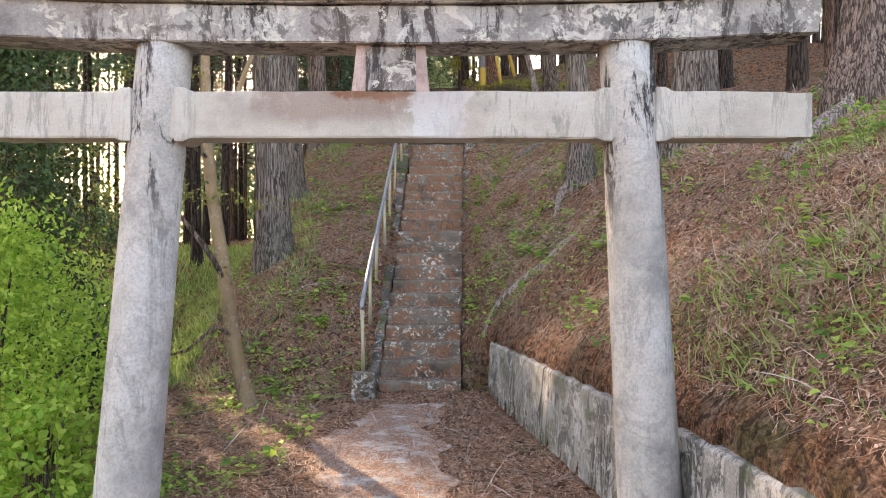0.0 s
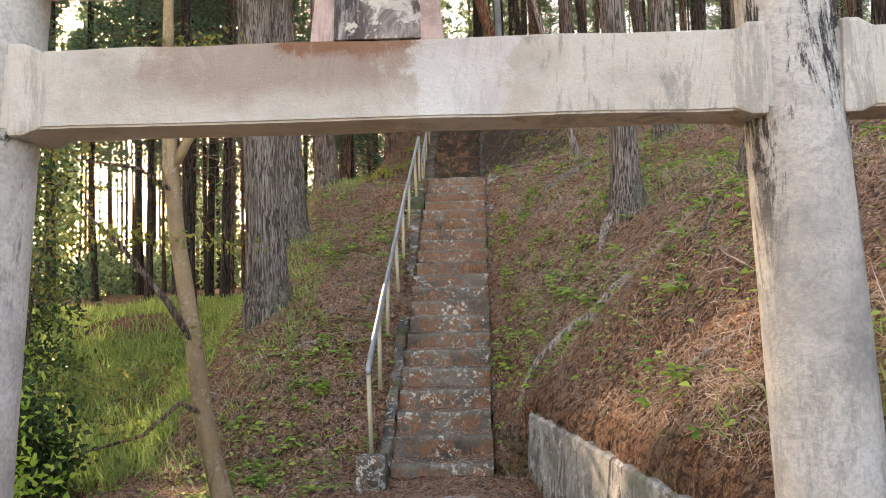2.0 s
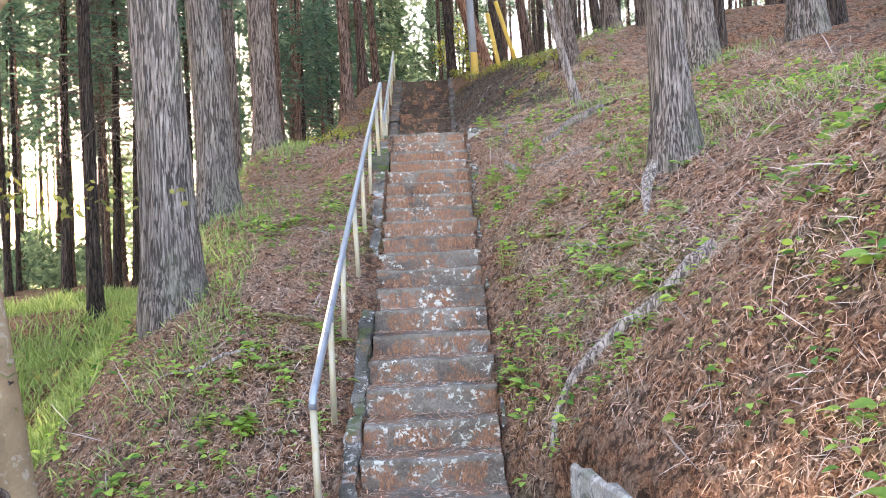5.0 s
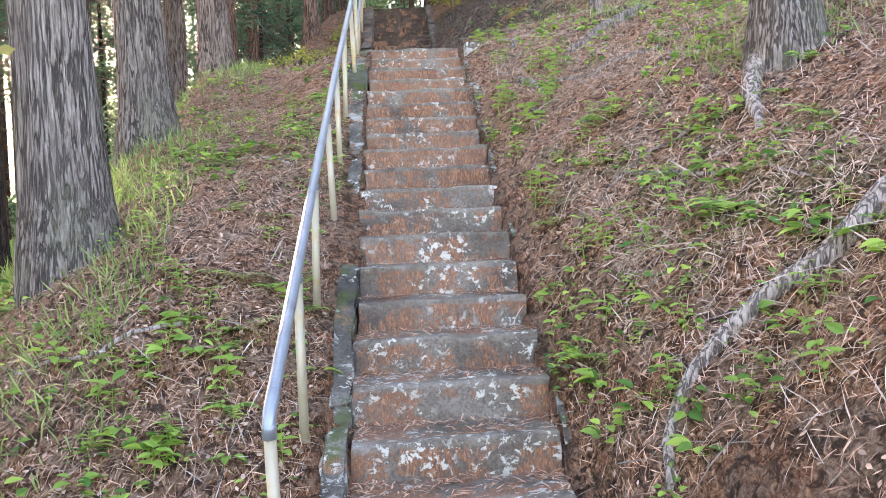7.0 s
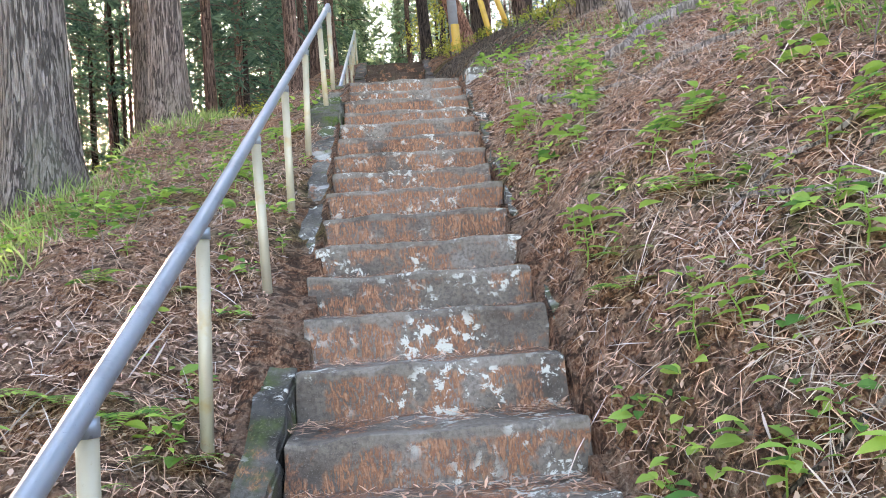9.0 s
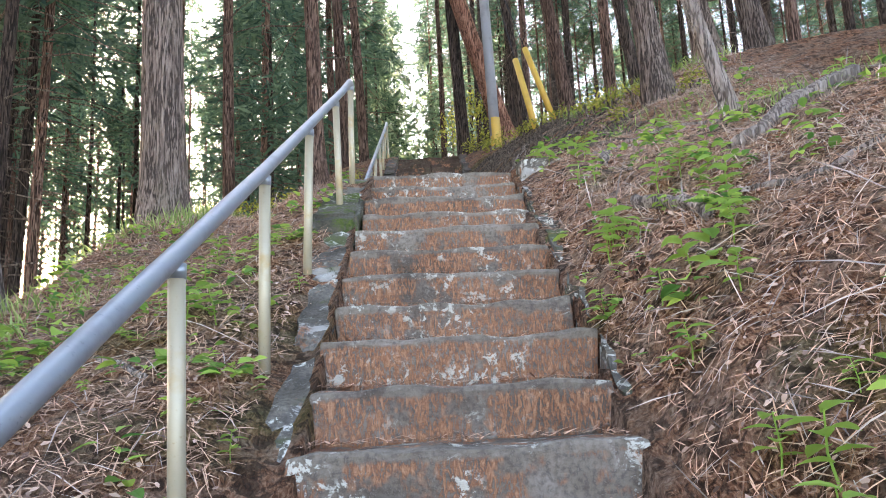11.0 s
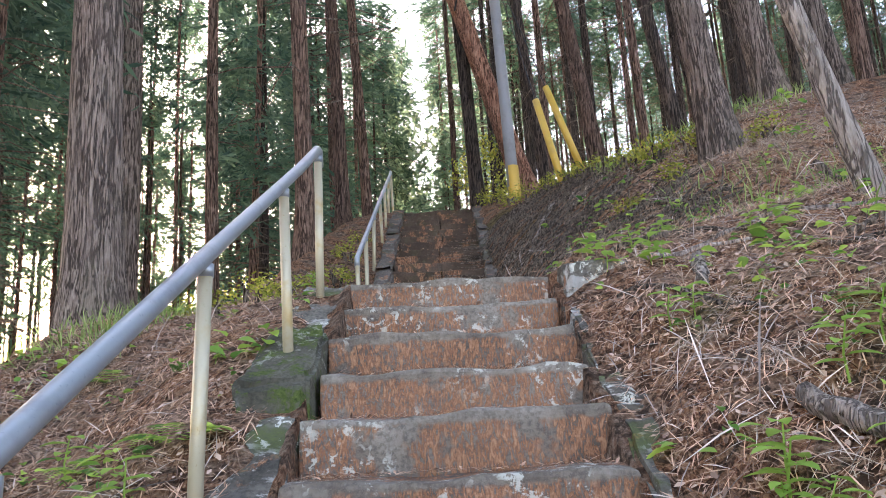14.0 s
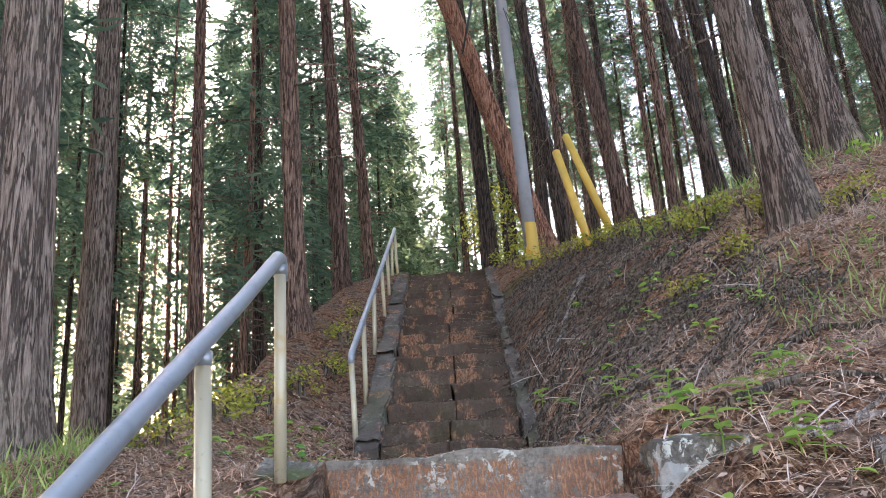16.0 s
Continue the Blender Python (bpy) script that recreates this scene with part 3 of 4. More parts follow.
# ---------------------------------------------------------------- torii gate
def build_torii():
    gate = thing("torii_gate", "weathered grey concrete torii gate with black stains", "torii gate", (-0.25, 3.98, -0.12))

    def local(p):
        return (p[0] + 0.25, p[1] - 3.98, p[2] + 0.12)

    for xb, xt, s in ((-1.625, -1.41, 1), (1.06, 0.93, 2)):
        pts, rad = [], []
        for i in range(15):
            z = -0.3 + 2.85 * i / 14
            f = (z - 0.0) / 2.5
            pts.append(local((xb + (xt - xb) * f, 3.98, z)))
            r = 0.163 - 0.028 * f
            rad.append(r)
        v, f = tube(pts, rad, 28, rough=0.012, seed=s)
        mesh_ob("pillar", v, f, M_TORII, gate, True)

    def beam(name, x0, x1, y0, y1, z0, z1, curve, mat, seed, slant=0.0, n=24):
        bm = rough_box(1, 1, 1, (n, 2, 2), 0, 0, seed)
        bmesh.ops.bevel(bm, geom=[e for e in bm.edges if e.calc_face_angle(0) > 0.6], offset=0.03, segments=2, affect="EDGES")
        for v in bm.verts:
            f = v.co.x * 2
            x = (x0 + x1) / 2 + (x1 - x0) / 2 * f
            if abs(f) > 0.9:
                x += slant * (v.co.z) * math.copysign(1, f)
            y = (y0 + y1) / 2 + (y1 - y0) * v.co.y
            z = z0 + (z1 - z0) * v.co.z + curve * abs(f) ** 2.5
            p = Vector((x, y, z))
            p += 0.006 * noise.noise_vector(p * 6 + Vector((seed, 0, 0))) + 0.003 * noise.noise_vector(p * 25)
            v.co = local(p)
        return part(name, bm, mat, gate)

    beam("tie_beam", -2.36, 1.83, 3.88, 4.08, 2.05, 2.28, 0.0, M_BEAM, 1)
    beam("lintel", -2.55, 1.84, 3.84, 4.12, 2.51, 2.695, 0.055, M_LINTEL, 2, 0.02)
    beam("cap_beam", -2.68, 1.93, 3.80, 4.16, 2.70, 2.90, 0.06, M_LINTEL, 3, 0.05)
    for xc in (-1.435, 0.945):
        for sx in (-1, 1):
            bm = rough_box(0.10, 0.225, 0.27, (2, 2, 4), 0.004, 0.012, 20 + sx)
            for v in bm.verts:
                if v.co.x * sx > 0:
                    v.co.y *= 0.93
                    v.co.z = 0.135 + (v.co.z - 0.135) * 0.86
            p = part("fillet", bm, M_BEAM, gate, "rough plaster fillet at the tie beam")
            p.location = local((xc + sx * 0.155, 3.98, 2.03))
    # tablet strut between tie beam and lintel
    bm = rough_box(0.385, 0.13, 0.24, (4, 2, 3), 0.003, 0.008, 4, taper=0.12)
    tab = part("tablet", bm, M_TORII, gate)
    tab.location = local((-0.26, 3.97, 2.275))
    for sx in (-1, 1):
        bm = rough_box(0.07, 0.05, 0.24, (2, 2, 4), 0.003, 0.008, 7 + sx)
        for v in bm.verts:
            v.co.x -= sx * 0.10 * v.co.z
        p = part("tablet_border", bm, M_PLAQUE, tab, "faded pink tablet border")
        p.location = (sx * 0.16, -0.055, 0.0)
    bm = rough_box(0.25, 0.02, 0.22, (4, 1, 4), 0.003, 0.004, 12)
    p = part("tablet_panel", bm, M_LINTEL, tab, "grey worn tablet panel with a faded red patch")
    p.location = (0, -0.072, 0.01)


build_torii()


# ---------------------------------------------------------------- handrails
def handrail(line, ys, label):
    """A pipe rail through (x, y, z) points on posts that stand at ys."""
    lx, ly, lz = (np.array(c) for c in zip(*line))
    at = lambda y: Vector((float(np.interp(y, ly, lx)), y, float(np.interp(y, ly, lz))))
    y0, y1 = line[0][1], line[-1][1]
    rail = thing("handrail", label, "handrail", (line[0][0], ys[0], float(ground_z(line[0][0], ys[0]))))
    o = Vector(rail.location)
    a, b = at(y0), at(y1)
    pts = [a + Vector((0, 0, -0.07)), a + Vector((0, 0.006, -0.02)), a + Vector((0, 0.03, 0.012))]
    pts += [at(y0 + (y1 - y0) * i / 14) for i in range(1, 14)]
    pts += [b + Vector((0, -0.05, -0.012)), b + Vector((0, -0.012, -0.006)), b + Vector((0, 0.01, -0.03)), b + Vector((0, 0.012, -0.08))]
    v, f = tube([p - o for p in pts], [0.024] * len(pts), 14)
    mesh_ob("rail", v, f, M_RAIL, rail, True, "blue-grey painted top rail")
    for k, y in enumerate(ys):
        p = at(min(max(y, y0 + 0.004), y1 + 0.01))
        foot = Vector((p.x - 0.02 * ((k * 37) % 3 - 1), y - 0.015, float(ground_z(p.x, y)) - 0.15))
        v, f = tube([foot - o, p - o - Vector((0, 0, 0.022))], [0.021, 0.021], 12)
        mesh_ob("post", v, f, M_POST, rail, True, "cream post with rusty yellow stains")
        q = p - Vector((0, 0, 0.03))
        v, f = tube([q - o - Vector((0, 0, 0.03)), q - o + Vector((0, 0, 0.006))], [0.0235, 0.0235], 12)
        mesh_ob("collar", v, f, M_RAIL, rail, True, "blue-grey weld collar under the rail")


handrail([(-0.905, 8.77, 0.89), (-0.885, 10.6, 1.78), (-0.845, 12.46, 2.75), (-0.745, 15.15, 4.23)], [8.77, 9.66, 10.58, 11.52, 12.46, 13.4, 14.35, 15.14], "painted steel pipe handrail climbing beside the stone steps")
handrail([(-0.85, 18.2, 4.36), (-0.80, 24.42, 7.34)], [18.2, 19.15, 20.3, 21.4, 22.5, 23.6, 24.4], "painted steel pipe handrail beside the upper flight")


# ---------------------------------------------------------------- trees
def trunk_data(height, radius, seed, lean=(0, 0), flare=1.5, sides=28, fl=0.05, rings=30):
    rng = random.Random(seed)
    pts, rad = [], []
    for i in range(rings):
        f = (i / (rings - 1)) ** 1.5
        z = -0.35 + (height + 0.35) * f
        wob = 0.02 * math.sin(z * 0.5 + seed)
        pts.append((lean[0] * z + wob, lean[1] * z + 0.02 * math.cos(z * 0.4 + seed), z))
        fz = max(0, z)
        rad.append(radius * (1 - 0.85 * fz / height) * (1 + (flare - 1) * math.exp(-max(z, -0.1) / (0.28 + radius * 0.4))))
    return tube(pts, rad, sides, rough=0.10, flute=fl, seed=seed)


def crown_data(height, low, spread, count, seed, size=0.30, lean=(0, 0)):
    """Whorled boughs with hanging sprays."""
    rng = np.random.default_rng(seed)
    nb = max(12, count // 55)
    B, D = [], []
    for i in range(nb):
        f = rng.random() ** 0.8
        z = low + (height - low) * f
        a = rng.random() * 2 * math.pi
        L = spread * (1 - 0.75 * f) * (0.6 + 0.6 * rng.random())
        n = count // nb
        t = rng.random(n) ** 0.7
        x = np.cos(a) * L * t + rng.normal(size=n) * 0.14 * spread * 0.5
        y = np.sin(a) * L * t + rng.normal(size=n) * 0.14 * spread * 0.5
        zz = z + 0.10 * L * t - 0.25 * L * t * t + rng.normal(size=n) * 0.16
        B.append(np.stack([x + lean[0] * zz, y + lean[1] * zz, zz], 1))
        D.append(np.stack([np.cos(a) + rng.normal(size=n) * 0.8, np.sin(a) + rng.normal(size=n) * 0.8, rng.normal(size=n) * 0.5 - 0.35], 1))
    B, D = np.concatenate(B), np.concatenate(D)
    n = len(B)
    return blades(B, D, 1.3 * size * (0.6 + 0.8 * rng.random(n)), size * 0.21 * (0.6 + 0.8 * rng.random(n)), rng)


def snags_data(low, high, count, seed, reach=0.9, radius=0.14, lean=(0, 0)):
    """Thin dead boughs on the bare trunk."""
    rng = random.Random(seed)
    out = []
    for i in range(count):
        z = rng.uniform(low, high)
        a = rng.uniform(0, 6.28)
        L = reach * rng.uniform(0.3, 1.2)
        d = Vector((math.cos(a), math.sin(a), rng.uniform(-0.35, 0.15)))
        p0 = Vector((lean[0] * z, lean[1] * z, z))
        pts = [p0, p0 + d * L * 0.5 + Vector((0, 0, 0.03)), p0 + d * L + Vector((rng.uniform(-.1, .1), rng.uniform(-.1, .1), -0.12 * L))]
        out.append(tube(pts, [0.014, 0.009, 0.004], 4, cap=False))
    return join(out)


def make_tree(name, label, at, height, radius, seed, bark, leaf, low, spread, count, lean=(0, 0), flare=1.5, fl=0.05, group="", snags=14, size=0.30):
    t = thing(name, label, "tree", at, group)
    v, f = trunk_data(height, radius, seed, lean, flare, 28 if radius > 0.15 else 16, fl)
    mesh_ob("trunk", v, f, bark, t, True)
    if snags:
        v, f = snags_data(1.6, low + 3, snags * 2, seed + 50, reach=1.5, lean=lean)
        tagged(mesh_ob("deadwood", v, f, M_BRANCH, t), kind="stuff")
    if count:
        blade_ob("crown", crown_data(height, low, spread, count, seed, size, lean), leaf, t)
    return t


def at_ground(x, y, sink=0.0):
    return (x, y, float(ground_z(x, y)) - sink)


SUN_LANES = [(1.7, 18.3, 0.7), (-1.7, 17.8, 0.6), (-4.9, 12.4, 1.1)]


def build_trees():
    rng = random.Random(11)
    # big old trunks near the walk: x, y, radius, lean x, lean y, flare, bark
    near = [
        (-2.38, 11.0, 0.225, -0.035, 0.0, 1.35, M_BARK), (-2.62, 13.5, 0.21, -0.035, 0.0, 1.4, M_BARK),
        (-2.70, 17.05, 0.195, -0.02, 0.0, 1.35, M_BARK_BROWN), (-4.4, 22.0, 0.23, -0.015, 0.0, 1.3, M_BARK_BROWN),
        (-1.66, 20.6, 0.115, -0.03, 0.0, 1.6, M_BARK_RED), (-1.55, 23.5, 0.11, -0.035, 0.0, 1.4, M_BARK_RED),
        (-1.35, 26.0, 0.11, -0.04, 0.0, 1.3, M_BARK_RED), (-3.55, 23.3, 0.13, -0.01, 0.0, 1.3, M_BARK_RED),
        (1.88, 10.72, 0.15, -0.035, 0.0, 1.6, M_BARK), (2.56, 8.0, 0.205, 0.02, 0.0, 1.6, M_BARK),
        (3.65, 6.6, 0.24, 0.02, 0.0, 1.7, M_BARK_BROWN),
        (3.1, 13.3, 0.19, -0.04, 0.0, 1.4, M_BARK), (4.0, 12.6, 0.17, -0.02, 0.0, 1.4, M_BARK),
        (2.46, 17.9, 0.14, -0.10, 0.0, 1.6, M_BARK_BROWN), (3.52, 19.0, 0.14, -0.12, 0.0, 1.5, M_BARK_BROWN),
        (4.15, 18.9, 0.14, -0.12, 0.0, 1.4, M_BARK_BROWN), (1.95, 14.85, 0.052, -0.24, 0.0, 1.5, M_ROOT),
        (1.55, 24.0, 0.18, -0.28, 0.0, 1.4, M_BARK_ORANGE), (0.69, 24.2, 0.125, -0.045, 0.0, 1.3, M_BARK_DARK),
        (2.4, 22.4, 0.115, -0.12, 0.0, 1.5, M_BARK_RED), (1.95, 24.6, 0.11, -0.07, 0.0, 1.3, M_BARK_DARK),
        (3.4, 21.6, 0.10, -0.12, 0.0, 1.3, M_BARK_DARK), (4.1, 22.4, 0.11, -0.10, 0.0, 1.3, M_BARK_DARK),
    ]
    kept = []
    for k, (x, y, r, lx, ly, fl, bark) in enumerate(near):
        red = bark in (M_BARK_RED, M_BARK_DARK, M_BARK_ORANGE)
        make_tree("leaning_sapling" if r < 0.07 else "cypress_tree" if red else "cedar_tree", "thin leaning sapling with mottled grey bark on the bank" if r < 0.07 else "leaning cypress with peeling orange bark" if bark is M_BARK_ORANGE else "tall cypress with shaggy red-brown bark" if red else "old cedar with grey-brown furrowed bark on the bank", at_ground(x, y), 19 + 3 * rng.random(), r, k + 1, bark, M_CEDAR, 12.5, 1.8, 900, (lx, ly), fl, group="big trees along the stairs", snags=16 if red else 4)
        kept.append((x, y))
    # the wood: five kinds, copied
    kinds = []
    for k in range(6):
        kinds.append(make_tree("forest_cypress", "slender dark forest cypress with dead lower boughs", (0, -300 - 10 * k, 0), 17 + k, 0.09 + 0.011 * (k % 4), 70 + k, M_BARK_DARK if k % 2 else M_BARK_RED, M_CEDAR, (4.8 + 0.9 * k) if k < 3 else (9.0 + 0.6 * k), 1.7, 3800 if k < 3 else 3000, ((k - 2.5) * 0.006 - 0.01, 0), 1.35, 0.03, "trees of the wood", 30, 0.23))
    first = {id(k): True for k in kinds}
    n = 0
    for _ in range(6000):
        y = rng.uniform(9, 62)
        x = rng.uniform(-30, 30)
        if n >= 350:
            break
        if -3.3 < x < 4.3 and y < 24:
            continue
        if -1.0 - 0.01 * (y - 24) < x < 0.6 and y >= 24:
            continue
        if abs(x) > 6 + 0.62 * (y - 3):
            continue
        if x > 0 and y < 10:
            continue
        if x < -3 and y < 11 and x > -5:
            continue
        # lanes by which the low sun comes in, under high crowns
        lane = any(abs((x - px) * math.cos(SUN_AZ) - (y - py) * math.sin(SUN_AZ)) < wid + (0.25 if (y - py) > 12 else 0) and (x - px) * math.sin(SUN_AZ) + (y - py) * math.cos(SUN_AZ) > 0 for px, py, wid in SUN_LANES)
        if lane and (y < 22 or rng.random() < 0.3):
            continue
        gap = (0.9 if x < 0 else 1.1) + 0.012 * y
        if any((x - a) ** 2 + (y - b) ** 2 < gap * gap for a, b in kept):
            continue
        kept.append((x, y))
        kind = kinds[rng.randrange(3) if x < -1.2 and not lane and rng.random() < 0.75 else 3 + rng.randrange(3)]
        m = Matrix.Translation(at_ground(x, y)) @ Matrix.Rotation(rng.uniform(0, 6.28), 4, "Z")
        if first.pop(id(kind), False):
            kind.matrix_basis = m
        else:
            copy_thing(kind, m)
        n += 1


build_trees()

for k, (x, y, h, w) in enumerate([(-1.5, 44.0, 11.0, 1.3), (-0.25, 47.0, 9.0, 1.2), (0.75, 43.0, 9.5, 1.3), (0.1, 54.0, 8.5, 1.4), (-0.9, 53.0, 9.5, 1.3), (-0.6, 60.0, 13.0, 1.5), (0.5, 62.0, 12.0, 1.5), (-1.6, 58.0, 13.5, 1.5), (1.4, 57.0, 13.0, 1.5), (-0.1, 66.0, 14.0, 1.6)]):
    make_tree("young_conifer", "young green conifer in the clearing, paled for haze", at_ground(x, y), h, 0.06, 300 + k, M_BARK_DARK, M_FAR, 0.8, w, 1500, (0.0, 0.0), 1.2, group="young conifers beyond the stairs", snags=0)


# ---------------------------------------------------------------- thin tan tree by the gate
def limb(name, pts, radii, mat, parent, sides=10, seed=0):
    v, f = tube(pts, radii, sides, rough=0.08, seed=seed)
    return mesh_ob(name, v, f, mat, parent, True)


def leaf_cloud(rng, centre, spread, count, size, down=0.2):
    c = np.array(centre)
    B = c + rng.normal(size=(count, 3)) * np.array(spread)
    D = rng.normal(size=(count, 3)) + np.array([0, 0, -down])
    return blades(B, D, size * (0.6 + 0.8 * rng.random(count)), size * 0.55 * (0.6 + 0.8 * rng.random(count)), rng, 0.2)


def merge_blades(lists):
    V, F, o = [], [], 0
    for v, f in lists:
        V.append(v)
        F += [tuple(i + o for i in q) for q in f]
        o += len(v)
    return np.concatenate(V), F


def build_tan_tree():
    rng = np.random.default_rng(5)
    t = thing("young_tree", "slender young tree with smooth tan bark and yellowing leaves", "tree", at_ground(-1.97, 7.96))
    limb("trunk", [(0.03, 0, -0.2), (0, 0, 0.02), (-0.08, 0, 0.35), (-0.15, 0, 0.65), (-0.27, 0.02, 1.47), (-0.38, 0.03, 2.17), (-0.44, 0.04, 2.76), (-0.46, 0.05, 3.6), (-0.46, 0.1, 4.6), (-0.40, 0.2, 6.0)], [0.115, 0.09, 0.08, 0.076, 0.07, 0.064, 0.062, 0.045, 0.036, 0.02], M_BARK_TAN, t, 16)
    limb("branch", [(-0.43, 0.04, 2.70), (-0.30, 0.05, 2.95), (-0.14, 0.08, 3.2), (0.04, 0.1, 3.7)], [0.045, 0.038, 0.032, 0.02], M_BARK_TAN, t)
    limb("branch", [(-0.20, 0.0, 1.25), (-0.42, -0.1, 1.65), (-0.75, -0.2, 2.1), (-1.0, -0.25, 2.35)], [0.035, 0.028, 0.02, 0.01], M_BRANCH, t)
    limb("branch", [(-0.12, 0, 0.72), (-0.3, -0.15, 0.85), (-0.55, -0.25, 0.62), (-0.95, -0.35, 0.52)], [0.028, 0.022, 0.016, 0.008], M_BRANCH, t)
    limb("branch", [(-0.36, 0.05, 2.5), (-0.6, -0.2, 2.7), (-1.0, -0.4, 2.75)], [0.02, 0.014, 0.006], M_BRANCH, t)
    sprays = []
    for c, n in (((-0.45, -0.2, 2.15), 90), ((-0.9, -0.35, 2.2), 110), ((0.05, 0.1, 2.1), 50), ((-0.7, -0.2, 1.1), 70), ((-1.1, -0.3, 1.0), 70), ((-0.2, -0.1, 1.35), 20), ((-0.75, -0.3, 0.7), 40), ((-0.9, 0, 3.4), 220), ((-0.3, 0.3, 3.8), 180), ((-1.3, -0.3, 2.9), 160)):
        sprays.append(leaf_cloud(rng, c, (0.22, 0.18, 0.05), int(1.6 * n), 0.045))
    blade_ob("foliage", merge_blades(sprays), M_TURNING, t)


build_tan_tree()


# ---------------------------------------------------------------- shrubs
def shrub(name, label, x, y, w, h, mat, count, size, seed, base=0.0, stems=7):
    """Many-stemmed bush: stems and a ragged crown of leaves in clumps."""
    rng = np.random.default_rng(seed)
    t = thing(name, label, "shrub", at_ground(x, y))
    lists, clouds = [], []
    for k in range(stems):
        a = 2 * math.pi * k / stems + rng.random()
        r = w * (0.25 + 0.6 * rng.random())
        top = Vector((math.cos(a) * r, math.sin(a) * r, h * (0.55 + 0.4 * rng.random())))
        lists.append(tube([(0.05 * math.cos(a), 0.05 * math.sin(a), -0.1), tuple(top * 0.5 + Vector((0, 0, 0.1 * h))), tuple(top)], [0.02, 0.014, 0.006], 5))
    v, f = join(lists)
    tagged(mesh_ob("stem", v, f, M_BRANCH, t), kind="stuff")
    clumps = max(8, count // 40)
    for k in range(clumps):
        a, rr, zz = rng.random() * 6.283, math.sqrt(rng.random()), rng.random()
        lim = math.sin(math.pi * min(0.96, 0.22 + 0.75 * zz)) ** 0.6
        c = (math.cos(a) * w * rr * lim, math.sin(a) * w * rr * lim, base + (h - base) * (0.06 + 0.94 * zz))
        clouds.append(leaf_cloud(rng, c, (0.13 * w + 0.03,) * 3, count // clumps, size))
    blade_ob("foliage", merge_blades(clouds), mat, t)
    return t


shrub("leafy_shrub", "bright green leafy shrub beside the gate", -2.95, 5.1, 0.85, 1.75, M_BUSH, 14000, 0.042, 1)
shrub("leafy_shrub", "bright green leafy shrub with drooping shoots", -3.5, 6.2, 0.8, 1.3, M_BUSH, 4500, 0.055, 2)
shrub("leafy_shrub", "low bright green shrub under the gate post", -2.35, 4.6, 0.35, 0.75, M_BUSH, 1400, 0.06, 3)
for k, (x, y, w, h) in enumerate([(-4.9, 8.6, 0.8, 3.9), (-5.5, 10.6, 1.1, 4.4), (-3.75, 8.0, 0.5, 0.9), (-6.0, 8.0, 1.3, 3.6), (-4.0, 6.9, 0.6, 1.2), (-9.5, 14.0, 1.6, 4.4)]):
    shrub("camellia_bush", "dark evergreen bush with small glossy leaves", x, y, w, h, M_CAMELLIA, int(2200 + 1300 * h), 0.07, 20 + k, base=0.1)
shrub("maple_sapling", "yellow-green maple sapling at the wood's edge", -4.6, 9.4, 0.8, 3.1, M_TURNING, 1500, 0.055, 40, base=1.3, stems=4)
shrub("maple_sapling", "yellow-green maple sapling behind the stair head", 0.95, 25.6, 0.7, 1.6, M_YELLOW_SUNLIT, 1100, 0.065, 41, base=0.4, stems=4)


# ---------------------------------------------------------------- far woods
def build_far_woods():
    rng = np.random.default_rng(9)
    n = 130000
    a = np.where(rng.random(n) < 0.08, rng.uniform(-0.1, 0.1, n), np.where(rng.random(n) < 0.7, rng.uniform(-1.25, 0, n), rng.uniform(0, 1.25, n)))
    r = rng.uniform(34, 66, n)
    x, y = r * np.sin(a), 6 + r * np.cos(a)
    hgt = np.where(np.abs(a) < 0.10, 14.0, np.where(np.abs(a - SUN_AZ) < 0.05, 8.0, np.where(np.abs(a + 0.52) < 0.12, 3.0, np.where(a < -0.1, 7.0, 3.6)))) * (0.75 + 0.35 * np.sin(a * 37) * np.sin(a * 91 + 1))
    z = ground_z(x, y) + hgt * rng.random(n) ** 0.8
    B = np.stack([x, y, z], 1)
    D = rng.normal(size=(n, 3)) + np.array([0, 0, -0.3])
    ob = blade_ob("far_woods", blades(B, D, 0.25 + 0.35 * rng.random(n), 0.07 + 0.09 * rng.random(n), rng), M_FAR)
    tagged(ob, "blue-green far woods behind the trunks, paled for haze", "woods", kind="stuff")


build_far_woods()


# ---------------------------------------------------------------- litter, weeds and grass
def scatter(rng, n, x0, x1, y0, y1, keep):
    x, y = rng.uniform(x0, x1, n), rng.uniform(y0, y1, n)
    k = keep(x, y)
    return x[k], y[k]


def on_bank(x, y):
    wx = np.where(y < 8.8, wall_x(y) + 0.12, stair_right(y) + 0.05)
    return (x < stair_left(y) - 0.16) | (x > wx) | ((y < FOOT_Y - 0.05) & (x < wall_x(y) - 0.1))


def ground_normal(x, y):
    e = 0.04
    n = np.stack([-(ground_z(x + e, y) - ground_z(x - e, y)) / (2 * e), -(ground_z(x, y + e) - ground_z(x, y - e)) / (2 * e), np.ones_like(x)], 1)
    return n / np.linalg.norm(n, axis=1, keepdims=True)


def tangent(rng, nrm, lift):
    d = rng.normal(size=nrm.shape)
    d -= nrm * np.sum(d * nrm, 1, keepdims=True)
    d /= np.linalg.norm(d, axis=1, keepdims=True)
    return d + nrm * lift[:, None]


